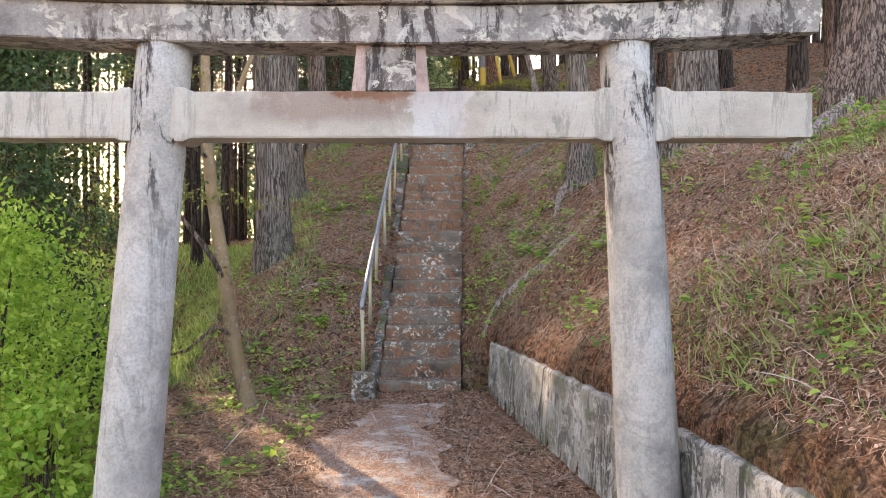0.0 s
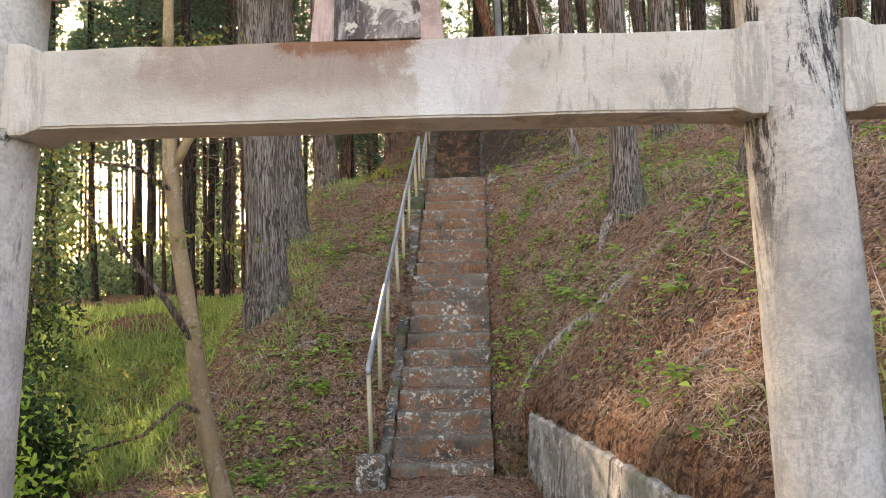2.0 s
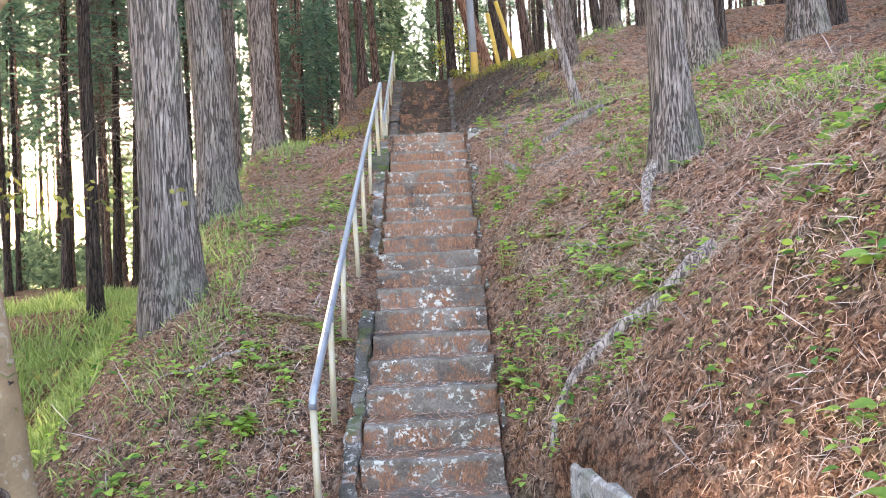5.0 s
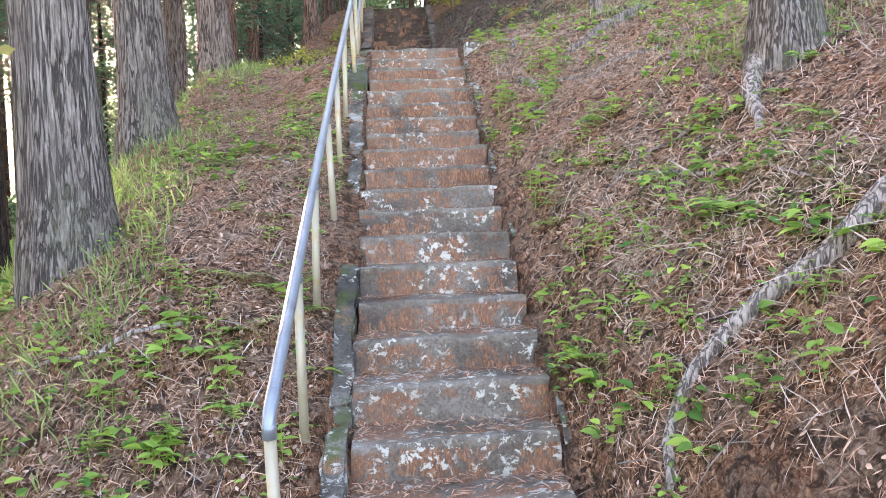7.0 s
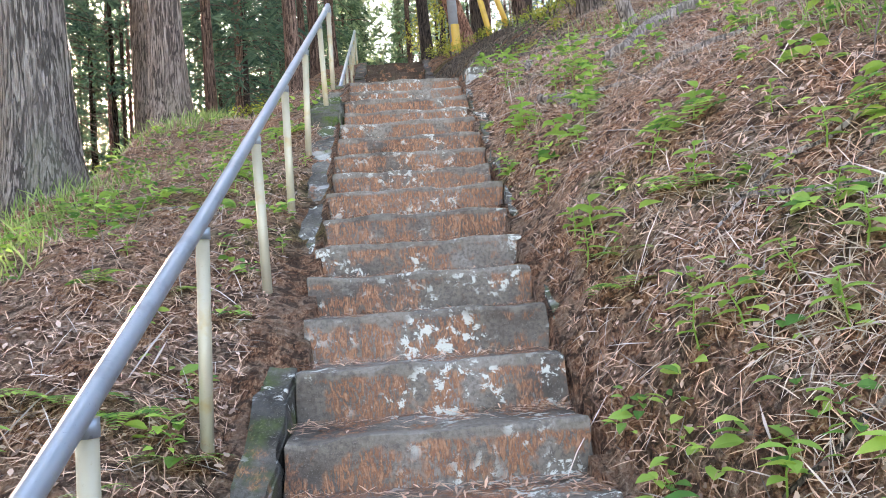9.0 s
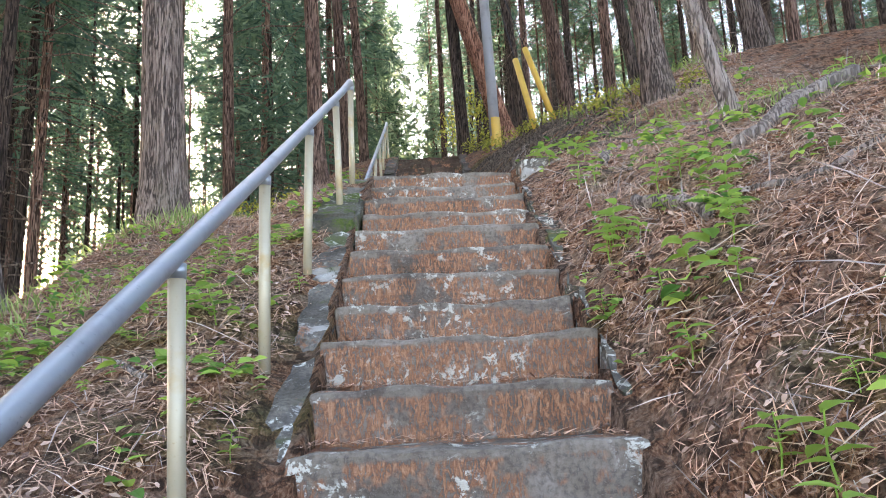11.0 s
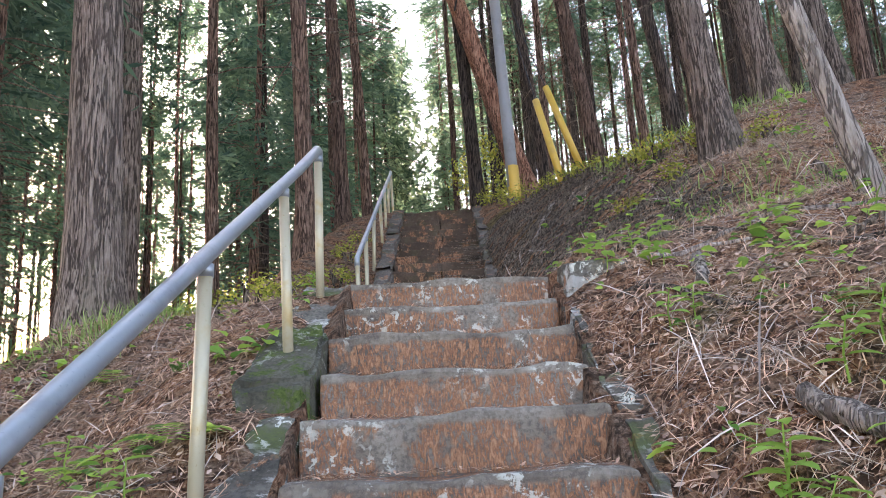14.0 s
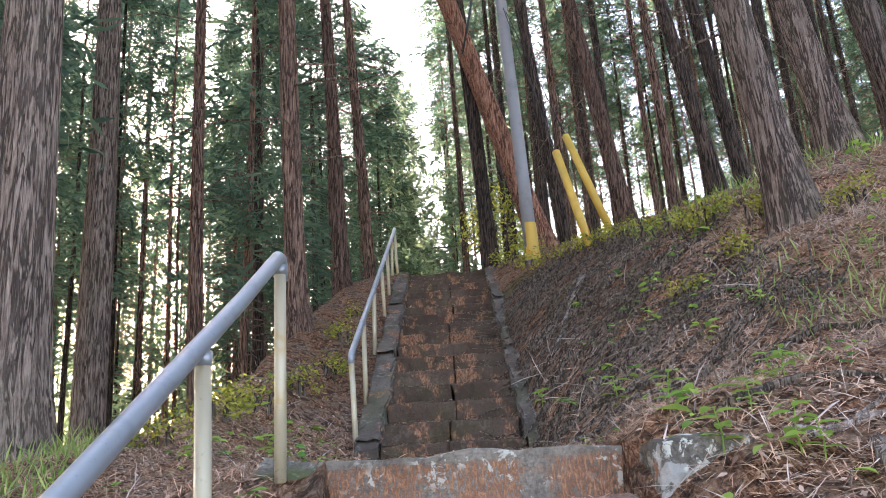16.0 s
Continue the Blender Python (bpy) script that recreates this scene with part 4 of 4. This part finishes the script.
def build_litter():
    rng = np.random.default_rng(21)
    for name, n, L, W, mat, label, area in (
            ("needle_litter", 260000, 0.06, 0.0034, M_DRY, "red-brown fallen cedar needles over the soil", (-3.2, 3.6, 1.5, 18.5)),
            ("twig_litter", 34000, 0.12, 0.0032, M_TWIG, "pale broken twigs and dry stems over the soil", (-3.2, 3.8, 2.0, 19.5)),
            ("fallen_stems", 1900, 0.30, 0.006, M_TWIG, "long pale fallen stems over the soil", (-3.2, 3.8, 2.0, 19.5))):
        x, y = scatter(rng, n, *area, on_bank if mat is M_DRY else lambda a, b: on_bank(a, b) & ((a > 0) | (rng.random(len(a)) < 0.4)))
        nrm = ground_normal(x, y)
        B = np.stack([x, y, ground_z(x, y) + 0.010], 1)
        D = tangent(rng, nrm, np.abs(rng.normal(size=len(x))) * 0.38)
        ob = blade_ob(name, blades(B, D, L * (0.4 + 1.2 * rng.random(len(x))), W * (0.6 + 0.8 * rng.random(len(x))), rng, 0.15, nrm), mat)
        tagged(ob, label, "litter", kind="stuff")
    # small dead leaves
    x, y = scatter(rng, 34000, -3.2, 3.4, 1.5, 19.0, on_bank)
    nrm = ground_normal(x, y)
    D = tangent(rng, nrm, np.abs(rng.normal(size=len(x))) * 0.35)
    L = 0.012 + 0.02 * rng.random(len(x))
    ob = blade_ob("leaf_litter", blades(np.stack([x, y, ground_z(x, y) + 0.012], 1), D, L, L * 0.6, rng, 0.25, nrm), M_DEAD)
    tagged(ob, "small curled dead leaves over the soil", "litter", kind="stuff")
    # needles on the treads
    xs, ys, zs = [], [], []
    for i in range(STEPS1 + STEPS2):
        up = i >= STEPS1
        j = i - STEPS1
        y0, top, run = (FL2_Y + RUN2 * j, TOP_Z + RISE2 * (j + 1), RUN2) if up else (FOOT_Y + RUN * i, FOOT_Z + RISE * (i + 1), RUN)
        m = 260
        l, r = float(stair_left(y0)), float(stair_right(y0))
        f = rng.beta(0.6, 0.6, m)
        xs.append(l + 0.02 + (r - l - 0.04) * f)
        ys.append(y0 + 0.03 + (run - 0.04) * rng.random(m) ** 0.6)
        zs.append(np.full(m, top + 0.008))
    x, y, z = map(np.concatenate, (xs, ys, zs))
    up = np.tile([0.0, 0, 1], (len(x), 1))
    ob = blade_ob("step_needles", blades(np.stack([x, y, z], 1), tangent(rng, up, np.abs(rng.normal(size=len(x))) * 0.2), 0.03 + 0.05 * rng.random(len(x)), 0.005 + 0.006 * rng.random(len(x)), rng, 0.1, up), M_DRY)
    tagged(ob, "red-brown cedar needles lying on the treads", "litter", kind="stuff")


build_litter()


def build_weeds():
    rng = np.random.default_rng(33)
    lists = []
    x, y = scatter(rng, 7500, -3.3, 3.4, 3.0, 19.5, lambda a, b: on_bank(a, b) & ((b > 8.5) | (a > wall_x(b)) | (a < -1.2)) & ((b < 13.0) | (rng.random(len(a)) < 0.25)) & ((np.sin(2.1 * a + 1.3 * b) + np.sin(1.7 * b - 2.9 * a) + rng.normal(size=len(a))) > 0.1))
    for a, b in zip(x, y):
        k = rng.integers(4, 11)
        p = np.array([a, b, float(ground_z(a, b))])
        h = rng.uniform(0.03, 0.14)
        ang = rng.random(k) * 6.283
        B = p + np.stack([np.cos(ang) * 0.03, np.sin(ang) * 0.03, h * rng.random(k)], 1)
        D = np.stack([np.cos(ang), np.sin(ang), rng.uniform(-0.1, 0.7, k)], 1)
        L = (rng.uniform(0.055, 0.085) if rng.random() < 0.25 else rng.uniform(0.025, 0.065)) * (0.7 + 0.6 * rng.random(k))
        lists.append(leaves(B, D, L, L * rng.uniform(0.45, 0.7), rng, 0.35, np.tile([0.0, 0, 1], (k, 1)) + 0.3 * rng.normal(size=(k, 3))))
    tagged(blade_ob("weeds", merge_blades(lists), M_WEED), "small green broad-leaved weeds over the banks", "weeds", kind="stuff")
    # grass along the crest and on the upper bank
    def crest_keep(a, b):
        u = stair_left(b) - a
        left = (u > 1.0 + 0.05 * (b - 9)) & (u < np.where(b < 14, 6.0, 2.8)) & (b > 8.6)
        right = (b > 9.4) & (a > 1.5 + 0.02 * (b - 9)) & (np.sin(1.3 * a + 2.2 * b) + 0.5 * rng.normal(size=len(a)) > 0.75) & (rng.random(len(a)) < 0.6) | (b < 5.6) & (a > wall_x(b) + 0.15) & (np.sin(3 * a + 2.2 * b) + 0.8 * rng.normal(size=len(a)) > 0.0) & (rng.random(len(a)) < 0.7)
        patch = np.sin(2.3 * a + 1.1 * b) + np.sin(1.9 * b - 3.1 * a + 1) + 0.8 * rng.normal(size=len(a))
        return (left & ((patch > 0.3) | (u > 2.4))) | right
    x, y = scatter(rng, 130000, -6.6, 3.6, 2.5, 21.0, crest_keep)
    n = len(x)
    nrm = ground_normal(x, y)
    D = nrm * 0.7 + np.array([0, 0, 0.5]) + 0.35 * rng.normal(size=(n, 3))
    tagged(blade_ob("grass", blades(np.stack([x, y, ground_z(x, y) - 0.01], 1), D, 0.05 + 0.12 * rng.random(n), 0.006 + 0.006 * rng.random(n), rng, 0.5), M_GRASS), "bright green grass along the crest of the bank", "grass", kind="stuff")


build_weeds()


def build_meadow():
    """Long grass on the low ground beyond the crest."""
    rng = np.random.default_rng(52)
    x, y = scatter(rng, 60000, -11, -3.0, 8.3, 19.0, lambda a, b: np.sin(1.1 * a + 0.7 * b) + np.sin(0.9 * b - 1.7 * a) + 0.8 * rng.normal(size=len(a)) > -0.5)
    n = len(x)
    D = np.array([0, 0, 1.0]) + 0.35 * rng.normal(size=(n, 3))
    ob = blade_ob("long_grass", blades(np.stack([x, y, ground_z(x, y) - 0.01], 1), D, 0.10 + 0.16 * rng.random(n), 0.010 + 0.010 * rng.random(n), rng, 0.5), M_GRASS)
    tagged(ob, "pale green long grass at the edge of the wood", "grass", kind="stuff")


build_meadow()


def build_straw():
    """Dry grass hanging down the steep bank in tufts."""
    rng = np.random.default_rng(71)
    cx, cy = scatter(rng, 9000, 0.5, 3.6, 1.5, 19.5, lambda a, b: on_bank(a, b) & (a > wall_x(b) + 0.2) & (np.sin(2.9 * a + 1.8 * b) + 0.7 * rng.normal(size=len(a)) > np.where(b < 5.5, -0.3, np.where(b < 12.5, 0.4, 0.9))))
    k = 16
    x = np.repeat(cx, k) + 0.05 * rng.normal(size=len(cx) * k)
    y = np.repeat(cy, k) + 0.05 * rng.normal(size=len(cx) * k)
    nrm = ground_normal(x, y)
    down = np.stack([nrm[:, 0], nrm[:, 1], -0.9 * np.hypot(nrm[:, 0], nrm[:, 1])], 1)
    D = 0.6 * down + 0.25 * nrm + 0.6 * rng.normal(size=down.shape)
    n = len(x)
    ob = blade_ob("dry_grass", blades(np.stack([x, y, ground_z(x, y) + 0.01], 1), D, 0.03 + 0.09 * rng.random(n), 0.002 + 0.003 * rng.random(n), rng, 0.25, nrm), M_STRAW)
    tagged(ob, "straw-coloured dry grass hanging down the bank", "dry grass", kind="stuff")


build_straw()


# ---------------------------------------------------------------- path to the stair
def build_path():
    """Worn concrete of the path, its edge lost under needles."""
    ys = np.linspace(1.0, 8.1, 90)
    fs = np.linspace(-1, 1, 17)
    verts = []
    for y in ys:
        half = 0.58 + 0.14 * math.sin(y * 2.3) + 0.09 * math.sin(y * 6.1) + 0.05 * math.sin(y * 14)
        mid = -0.42 + 0.12 * math.sin(y * 1.7)
        for f in fs:
            x = mid + half * f
            verts.append((x, y, float(ground_z(x, y)) + 0.012 - 0.04 * abs(f) ** 4))
    n = len(fs)
    faces = [(i * n + k, i * n + k + 1, (i + 1) * n + k + 1, (i + 1) * n + k) for i in range(len(ys) - 1) for k in range(n - 1)]
    ob = mesh_ob("path", verts, faces, M_SLAB, smooth=True)
    tagged(ob, "worn pale concrete path half hidden by needles", "path", kind="structure")


build_path()


def fern(label):
    rng = np.random.default_rng(44)
    t = thing("fern", label, "fern", (0, 0, 0), "ferns on the banks")
    for k in range(6):
        a = k * 1.05 + rng.uniform(-0.2, 0.2)
        L = rng.uniform(0.16, 0.27)
        s = np.linspace(0.1, 1, 13)
        out = np.array([math.cos(a), math.sin(a), 0])
        mid = out[None] * (s * L)[:, None] + np.array([0, 0, 1])[None] * (0.75 * L * s - 0.7 * L * s * s)[:, None]
        side = np.array([-math.sin(a), math.cos(a), 0])
        B = np.concatenate([mid, mid])
        D = np.concatenate([np.tile(side + 0.45 * out, (13, 1)), np.tile(-side + 0.45 * out, (13, 1))])
        pl = np.concatenate([0.28 * L * np.sin(np.pi * np.clip(s * 0.85 + 0.12, 0, 1)) + 0.006] * 2)
        blade_ob("frond", blades(B, D, pl, np.full(26, 0.02), rng, 0.1, np.tile([0.0, 0, 1], (26, 1))), M_WEED, t)
    return t


def seedling(label):
    rng = np.random.default_rng(45)
    t = thing("leafy_seedling", label, "seedling", (0, 0, 0), "seedlings on the banks")
    v, f = tube([(0, 0, -0.03), (0.01, 0, 0.08), (0.0, 0.015, 0.17)], [0.004, 0.003, 0.002], 5)
    mesh_ob("stem", v, f, M_WEED, t)
    for k in range(7):
        a = k * 2.4
        B = np.array([[0.0, 0, 0.06 + 0.017 * k]])
        D = np.array([[math.cos(a), math.sin(a), 0.25]])
        L = np.array([rng.uniform(0.06, 0.10)])
        blade_ob("leaf", leaves(B, D, L, L * 0.55, rng, 0.3, np.array([[0.0, 0, 1]])), M_WEED, t)
    return t


FERN_SPOTS = [(-0.96, 10.45), (-1.01, 13.81), (-1.32, 12.62), (0.41, 9.84), (0.89, 12.57), (0.5, 10.85), (0.8, 10.99), (0.66, 17.38), (-1.15, 10.6), (-1.33, 10.59), (-1.2, 10.22), (1.27, 9.87), (1.08, 9.76), (0.99, 11.42)]
LEFT_SPOTS = [(-1.97, 11.03), (-1.83, 10.75), (-1.59, 10.37), (-1.5, 10.14), (-1.56, 10.02), (-1.88, 10.08), (-1.33, 10.09), (-1.6, 9.89), (-1.26, 9.92), (-1.77, 9.57), (-1.46, 9.59), (-1.45, 9.49), (-0.98, 9.55), (-2.06, 9.99), (-1.31, 12.96), (-1.03, 13.48), (-1.08, 12.72), (-1.7, 10.55), (-1.42, 10.3)]
RIGHT_SPOTS = [(0.71, 9.38), (1.05, 8.96), (0.84, 8.57), (0.64, 10.26), (0.78, 10.0), (1.02, 11.41), (0.83, 10.97), (0.91, 10.12), (0.54, 13.02), (0.58, 12.97), (0.50, 12.9), (0.52, 12.34), (0.77, 12.29), (0.87, 13.32), (1.0, 13.36), (0.65, 14.05), (0.51, 11.28), (0.46, 11.44), (0.83, 12.4), (0.8, 11.37), (0.47, 11.95), (0.58, 13.1), (0.44, 11.18), (0.78, 14.96), (0.81, 14.59), (0.53, 18.31), (0.72, 16.65), (0.61, 14.79), (0.56, 13.06), (1.03, 9.02)]


def build_ferns():
    rng = random.Random(8)
    for make, label, spots, count in ((fern, "small bright green fern growing on the bank", FERN_SPOTS, 38), (seedling, "green broad-leaved seedling growing on the bank", LEFT_SPOTS + RIGHT_SPOTS, 105)):
        first = make(label)
        k = 0
        while k < count:
            if k < len(spots):
                x, y = spots[k]
                s = rng.uniform(0.7, 1.05)
            else:
                x, y = rng.uniform(-2.3, 2.4), rng.uniform(8.4, 15.6)
                s = rng.uniform(0.45, 0.95)
                if not bool(on_bank(np.array([x]), np.array([y]))[0]) or y < 9 and x > 0.3:
                    continue
            m = Matrix.Translation(at_ground(x, y, 0.01)) @ Matrix.Rotation(rng.uniform(0, 6.28), 4, "Z") @ Matrix.Rotation(rng.uniform(-0.3, 0.3), 4, "X")
            ob = first if k == 0 else copy_thing(first, m)
            ob.matrix_basis = m @ Matrix.Diagonal((s, s, s, 1))
            k += 1
    # low yellow shrubs in the sun, its gold partly put into the leaf colour
    lab = "low yellow-green shrub with the low sun's gold in its leaf colour"
    first = shrub("low_shrub", lab, 2.1, 18.6, 0.2, 0.28, M_YELLOW_SUNLIT, 300, 0.036, 60, stems=4)
    tagged(first, group="low yellow shrubs")
    for x, y, s in [(1.95, 19.0, 1.0), (1.8, 19.5, 1.1), (1.7, 20.0, 0.9), (1.55, 20.4, 1.0), (1.4, 21.0, 0.9), (1.2, 21.6, 1.0), (1.05, 22.2, 0.9), (2.3, 18.2, 1.0), (2.0, 17.7, 0.8), (1.6, 17.9, 0.7), (2.75, 17.5, 0.9), (-1.35, 18.8, 1.0), (-1.55, 18.3, 1.1), (-1.7, 17.7, 1.1), (-1.85, 17.2, 1.0), (-1.2, 19.5, 0.9), (-1.15, 20.4, 1.0), (-1.1, 21.3, 0.8), (0.85, 23.2, 1.1), (1.3, 23.5, 1.0)]:
        m = Matrix.Translation(at_ground(x, y)) @ Matrix.Rotation(rng.uniform(0, 6.28), 4, "Z")
        ob = copy_thing(first, m)
        ob.matrix_basis = m @ Matrix.Diagonal((s, s, 0.7 * s, 1))


build_ferns()


# ---------------------------------------------------------------- roots and fallen branches
def ground_branch(name, label, pts, radii, mat, category, group, lift=0.5):
    """A stick or root that follows the soil."""
    n = 14
    a = np.array(pts, float)
    u = np.linspace(0, len(a) - 1, n)
    x, y = np.interp(u, range(len(a)), a[:, 0]), np.interp(u, range(len(a)), a[:, 1])
    r = [float(q) for q in np.interp(u, range(len(radii)), radii)]
    z = ground_z(x, y)
    x, y, z = x.tolist(), y.tolist(), z.tolist()
    base = Vector((x[0], y[0], z[0]))
    wob = [0.02 * noise.noise(Vector((p * 1.7, x[0] * 9, y[0] * 5))) for p in range(n)]
    v, f = tube([Vector((x[i] + wob[i], y[i] + wob[-i - 1], z[i] + lift * r[i])) - base for i in range(n)], r, 8, rough=0.25, seed=int(x[0] * 50))
    ob = mesh_ob(name, v, f, mat, None, True)
    ob.location = base
    tagged(ob, label, category, group)


ground_branch("surface_root", "thick grey tree root exposed on the bank", [(1.55, 9.1), (1.2, 9.1), (0.92, 9.2), (0.66, 9.2), (0.52, 9.12), (0.47, 8.95)], [0.065, 0.05, 0.038, 0.03, 0.026, 0.016], M_ROOT, "root", "roots")
ground_branch("surface_root", "grey root spreading from the leaning tree", [(2.0, 11.0), (1.75, 10.75), (1.55, 10.5), (1.45, 10.2)], [0.09, 0.07, 0.05, 0.02], M_ROOT, "root", "roots")
ground_branch("surface_root", "long pale root running down from the bank's edge", [(3.5, 6.45), (3.2, 6.3), (2.9, 6.15), (2.65, 6.1)], [0.12, 0.08, 0.06, 0.03], M_ROOT, "root", "roots")
ground_branch("surface_root", "thick brown root arching out of the bank", [(1.16, 13.14), (1.3, 13.1), (1.6, 13.25), (1.9, 13.3)], [0.03, 0.04, 0.05, 0.05], M_ROOT, "root", "roots", 0.9)
ground_branch("surface_root", "brown root crossing the upper bank", [(1.45, 14.25), (1.66, 14.2), (1.82, 14.02), (1.97, 13.93)], [0.015, 0.024, 0.03, 0.03], M_BRANCH, "root", "roots", 0.9)
ground_branch("fallen_log", "short weathered grey log lying on the bank", [(0.76, 13.34), (0.79, 12.94), (0.80, 12.56)], [0.03, 0.034, 0.026], M_ROOT, "branch", "fallen branches", 0.9)
for k, (pts, r) in enumerate([
        ([(2.07, 8.01), (1.82, 7.66), (1.56, 7.31)], 0.018), ([(1.22, 6.5), (1.33, 6.3), (1.52, 6.08)], 0.016), ([(1.23, 6.59), (1.28, 6.35), (1.34, 6.05)], 0.010),
        ([(0.89, 10.74), (1.14, 10.11), (1.29, 9.97), (1.32, 9.47)], 0.013), ([(0.69, 15.01), (1.04, 15.11), (1.27, 14.84), (1.5, 14.9)], 0.020), ([(0.79, 14.78), (1.03, 14.74), (1.23, 14.63)], 0.016),
        ([(0.58, 14.51), (0.8, 14.2), (0.91, 13.83)], 0.014), ([(0.96, 14.58), (0.85, 14.25)], 0.028), ([(2.64, 16.67), (2.69, 16.21)], 0.03), ([(1.3, 10.6), (1.0, 10.75), (0.7, 10.7)], 0.010),
        ([(1.7, 10.4), (1.35, 10.5), (1.05, 10.45)], 0.012), ([(1.6, 12.0), (1.2, 12.3), (0.9, 12.7)], 0.02), ([(2.2, 13.4), (1.8, 13.8), (1.3, 14.1)], 0.022),
        ([(2.0, 15.3), (1.5, 15.8), (1.0, 15.6)], 0.018), ([(2.3, 15.9), (1.7, 16.4), (1.1, 16.3)], 0.024), ([(1.9, 14.6), (1.3, 14.9), (0.8, 14.7)], 0.015),
        ([(1.9, 16.7), (1.4, 17.1), (0.9, 17.0)], 0.016), ([(1.2, 19.6), (0.95, 19.2), (0.7, 18.7)], 0.03), ([(1.1, 9.7), (0.8, 9.8), (0.5, 9.85)], 0.012),
        ([(-1.3, 8.6), (-1.6, 8.5), (-2.0, 8.6)], 0.010), ([(-1.1, 9.2), (-1.4, 9.0), (-1.8, 9.1)], 0.012), ([(-1.5, 10.2), (-1.9, 10.0), (-2.3, 10.1)], 0.013),
        ([(-1.0, 9.9), (-1.2, 9.6), (-1.25, 9.2)], 0.008), ([(-1.2, 12.3), (-1.5, 12.6), (-1.9, 12.5)], 0.012), ([(-2.4, 7.9), (-2.3, 7.5), (-2.5, 7.1)], 0.02)]):
    ground_branch("fallen_branch", "thin pale fallen branch on the needle litter", pts, [r, r * 0.85, r * 0.5], M_ROOT if k % 2 else M_BRANCH, "branch", "fallen branches")


def build_hanging_roots():
    """Tangle of fine roots where the upper bank has slipped."""
    rng = random.Random(77)
    lists = []
    for k in range(420):
        y = rng.uniform(16.6, 21.5)
        x = float(stair_right(y)) + rng.uniform(0.35, 1.9)
        n, dx, dy = 6, rng.uniform(-0.22, -0.05), rng.uniform(-0.14, 0.10)
        pts = []
        for i in range(n):
            px, py = x + dx * i + rng.uniform(-0.03, 0.03), y + dy * i + rng.uniform(-0.03, 0.03)
            pts.append((px, py, float(ground_z(px, py)) + rng.uniform(0.0, 0.06)))
        r = rng.uniform(0.004, 0.012)
        lists.append(tube(pts, [r * (1 - 0.12 * i) for i in range(n)], 5, cap=False))
    v, f = join(lists)
    ob = mesh_ob("fine_roots", v, f, M_BRANCH)
    tagged(ob, "tangle of brown fine roots on the slipped bank", "roots", kind="stuff")


build_hanging_roots()


# ---------------------------------------------------------------- pole with guy wires
def build_pole():
    bx, by = 1.15, 22.7
    bz = float(ground_z(bx, by))
    p = thing("utility_pole", "grey concrete utility pole at the stair head", "utility pole", (bx, by, bz))
    v, f = tube([(0, 0, -0.3), (-0.03, 0, 1.2), (-0.12, 0, 5), (-0.2, 0, 9.5)], [0.095, 0.09, 0.08, 0.065], 16)
    mesh_ob("shaft", v, f, M_POLE, p, True)
    v, f = tube([(0, 0, 0.02), (-0.01, 0, 0.55)], [0.1, 0.097], 16, cap=False)
    mesh_ob("sleeve", v, f, M_YPOST, p, True, "yellow marker sleeve")
    for gx, gy in ((1.55, 20.75), (2.0, 21.6)):
        g = Vector((gx, gy, float(ground_z(gx, gy)) - 0.05))
        top = Vector((bx - 0.1, by, bz + 4.1))
        d = (top - g).normalized()
        w = thing("guy_wire", "steel guy wire in a yellow plastic guard tube", "guy wire", g, "guy wires of the pole")
        v, f = tube([(0, 0, 0), tuple(d * 1.6)], [0.05, 0.05], 12)
        mesh_ob("guard_tube", v, f, M_YPOST, w, True, "bright yellow guard tube")
        v, f = tube([tuple(d * 1.5), tuple(top - g)], [0.007, 0.007], 6)
        mesh_ob("wire", v, f, M_CABLE, w)
    c = thing("hanging_cable", "black cable hanging slack from the pole", "cable", (bx - 0.15, by, bz + 6.5))
    v, f = tube([(0, 0, 0), (-0.18, -0.1, -1.2), (-0.42, -0.2, -2.6), (-0.6, -0.25, -3.4)], [0.02, 0.02, 0.02, 0.012], 8)
    mesh_ob("cable", v, f, M_CABLE, c, True)


build_pole()
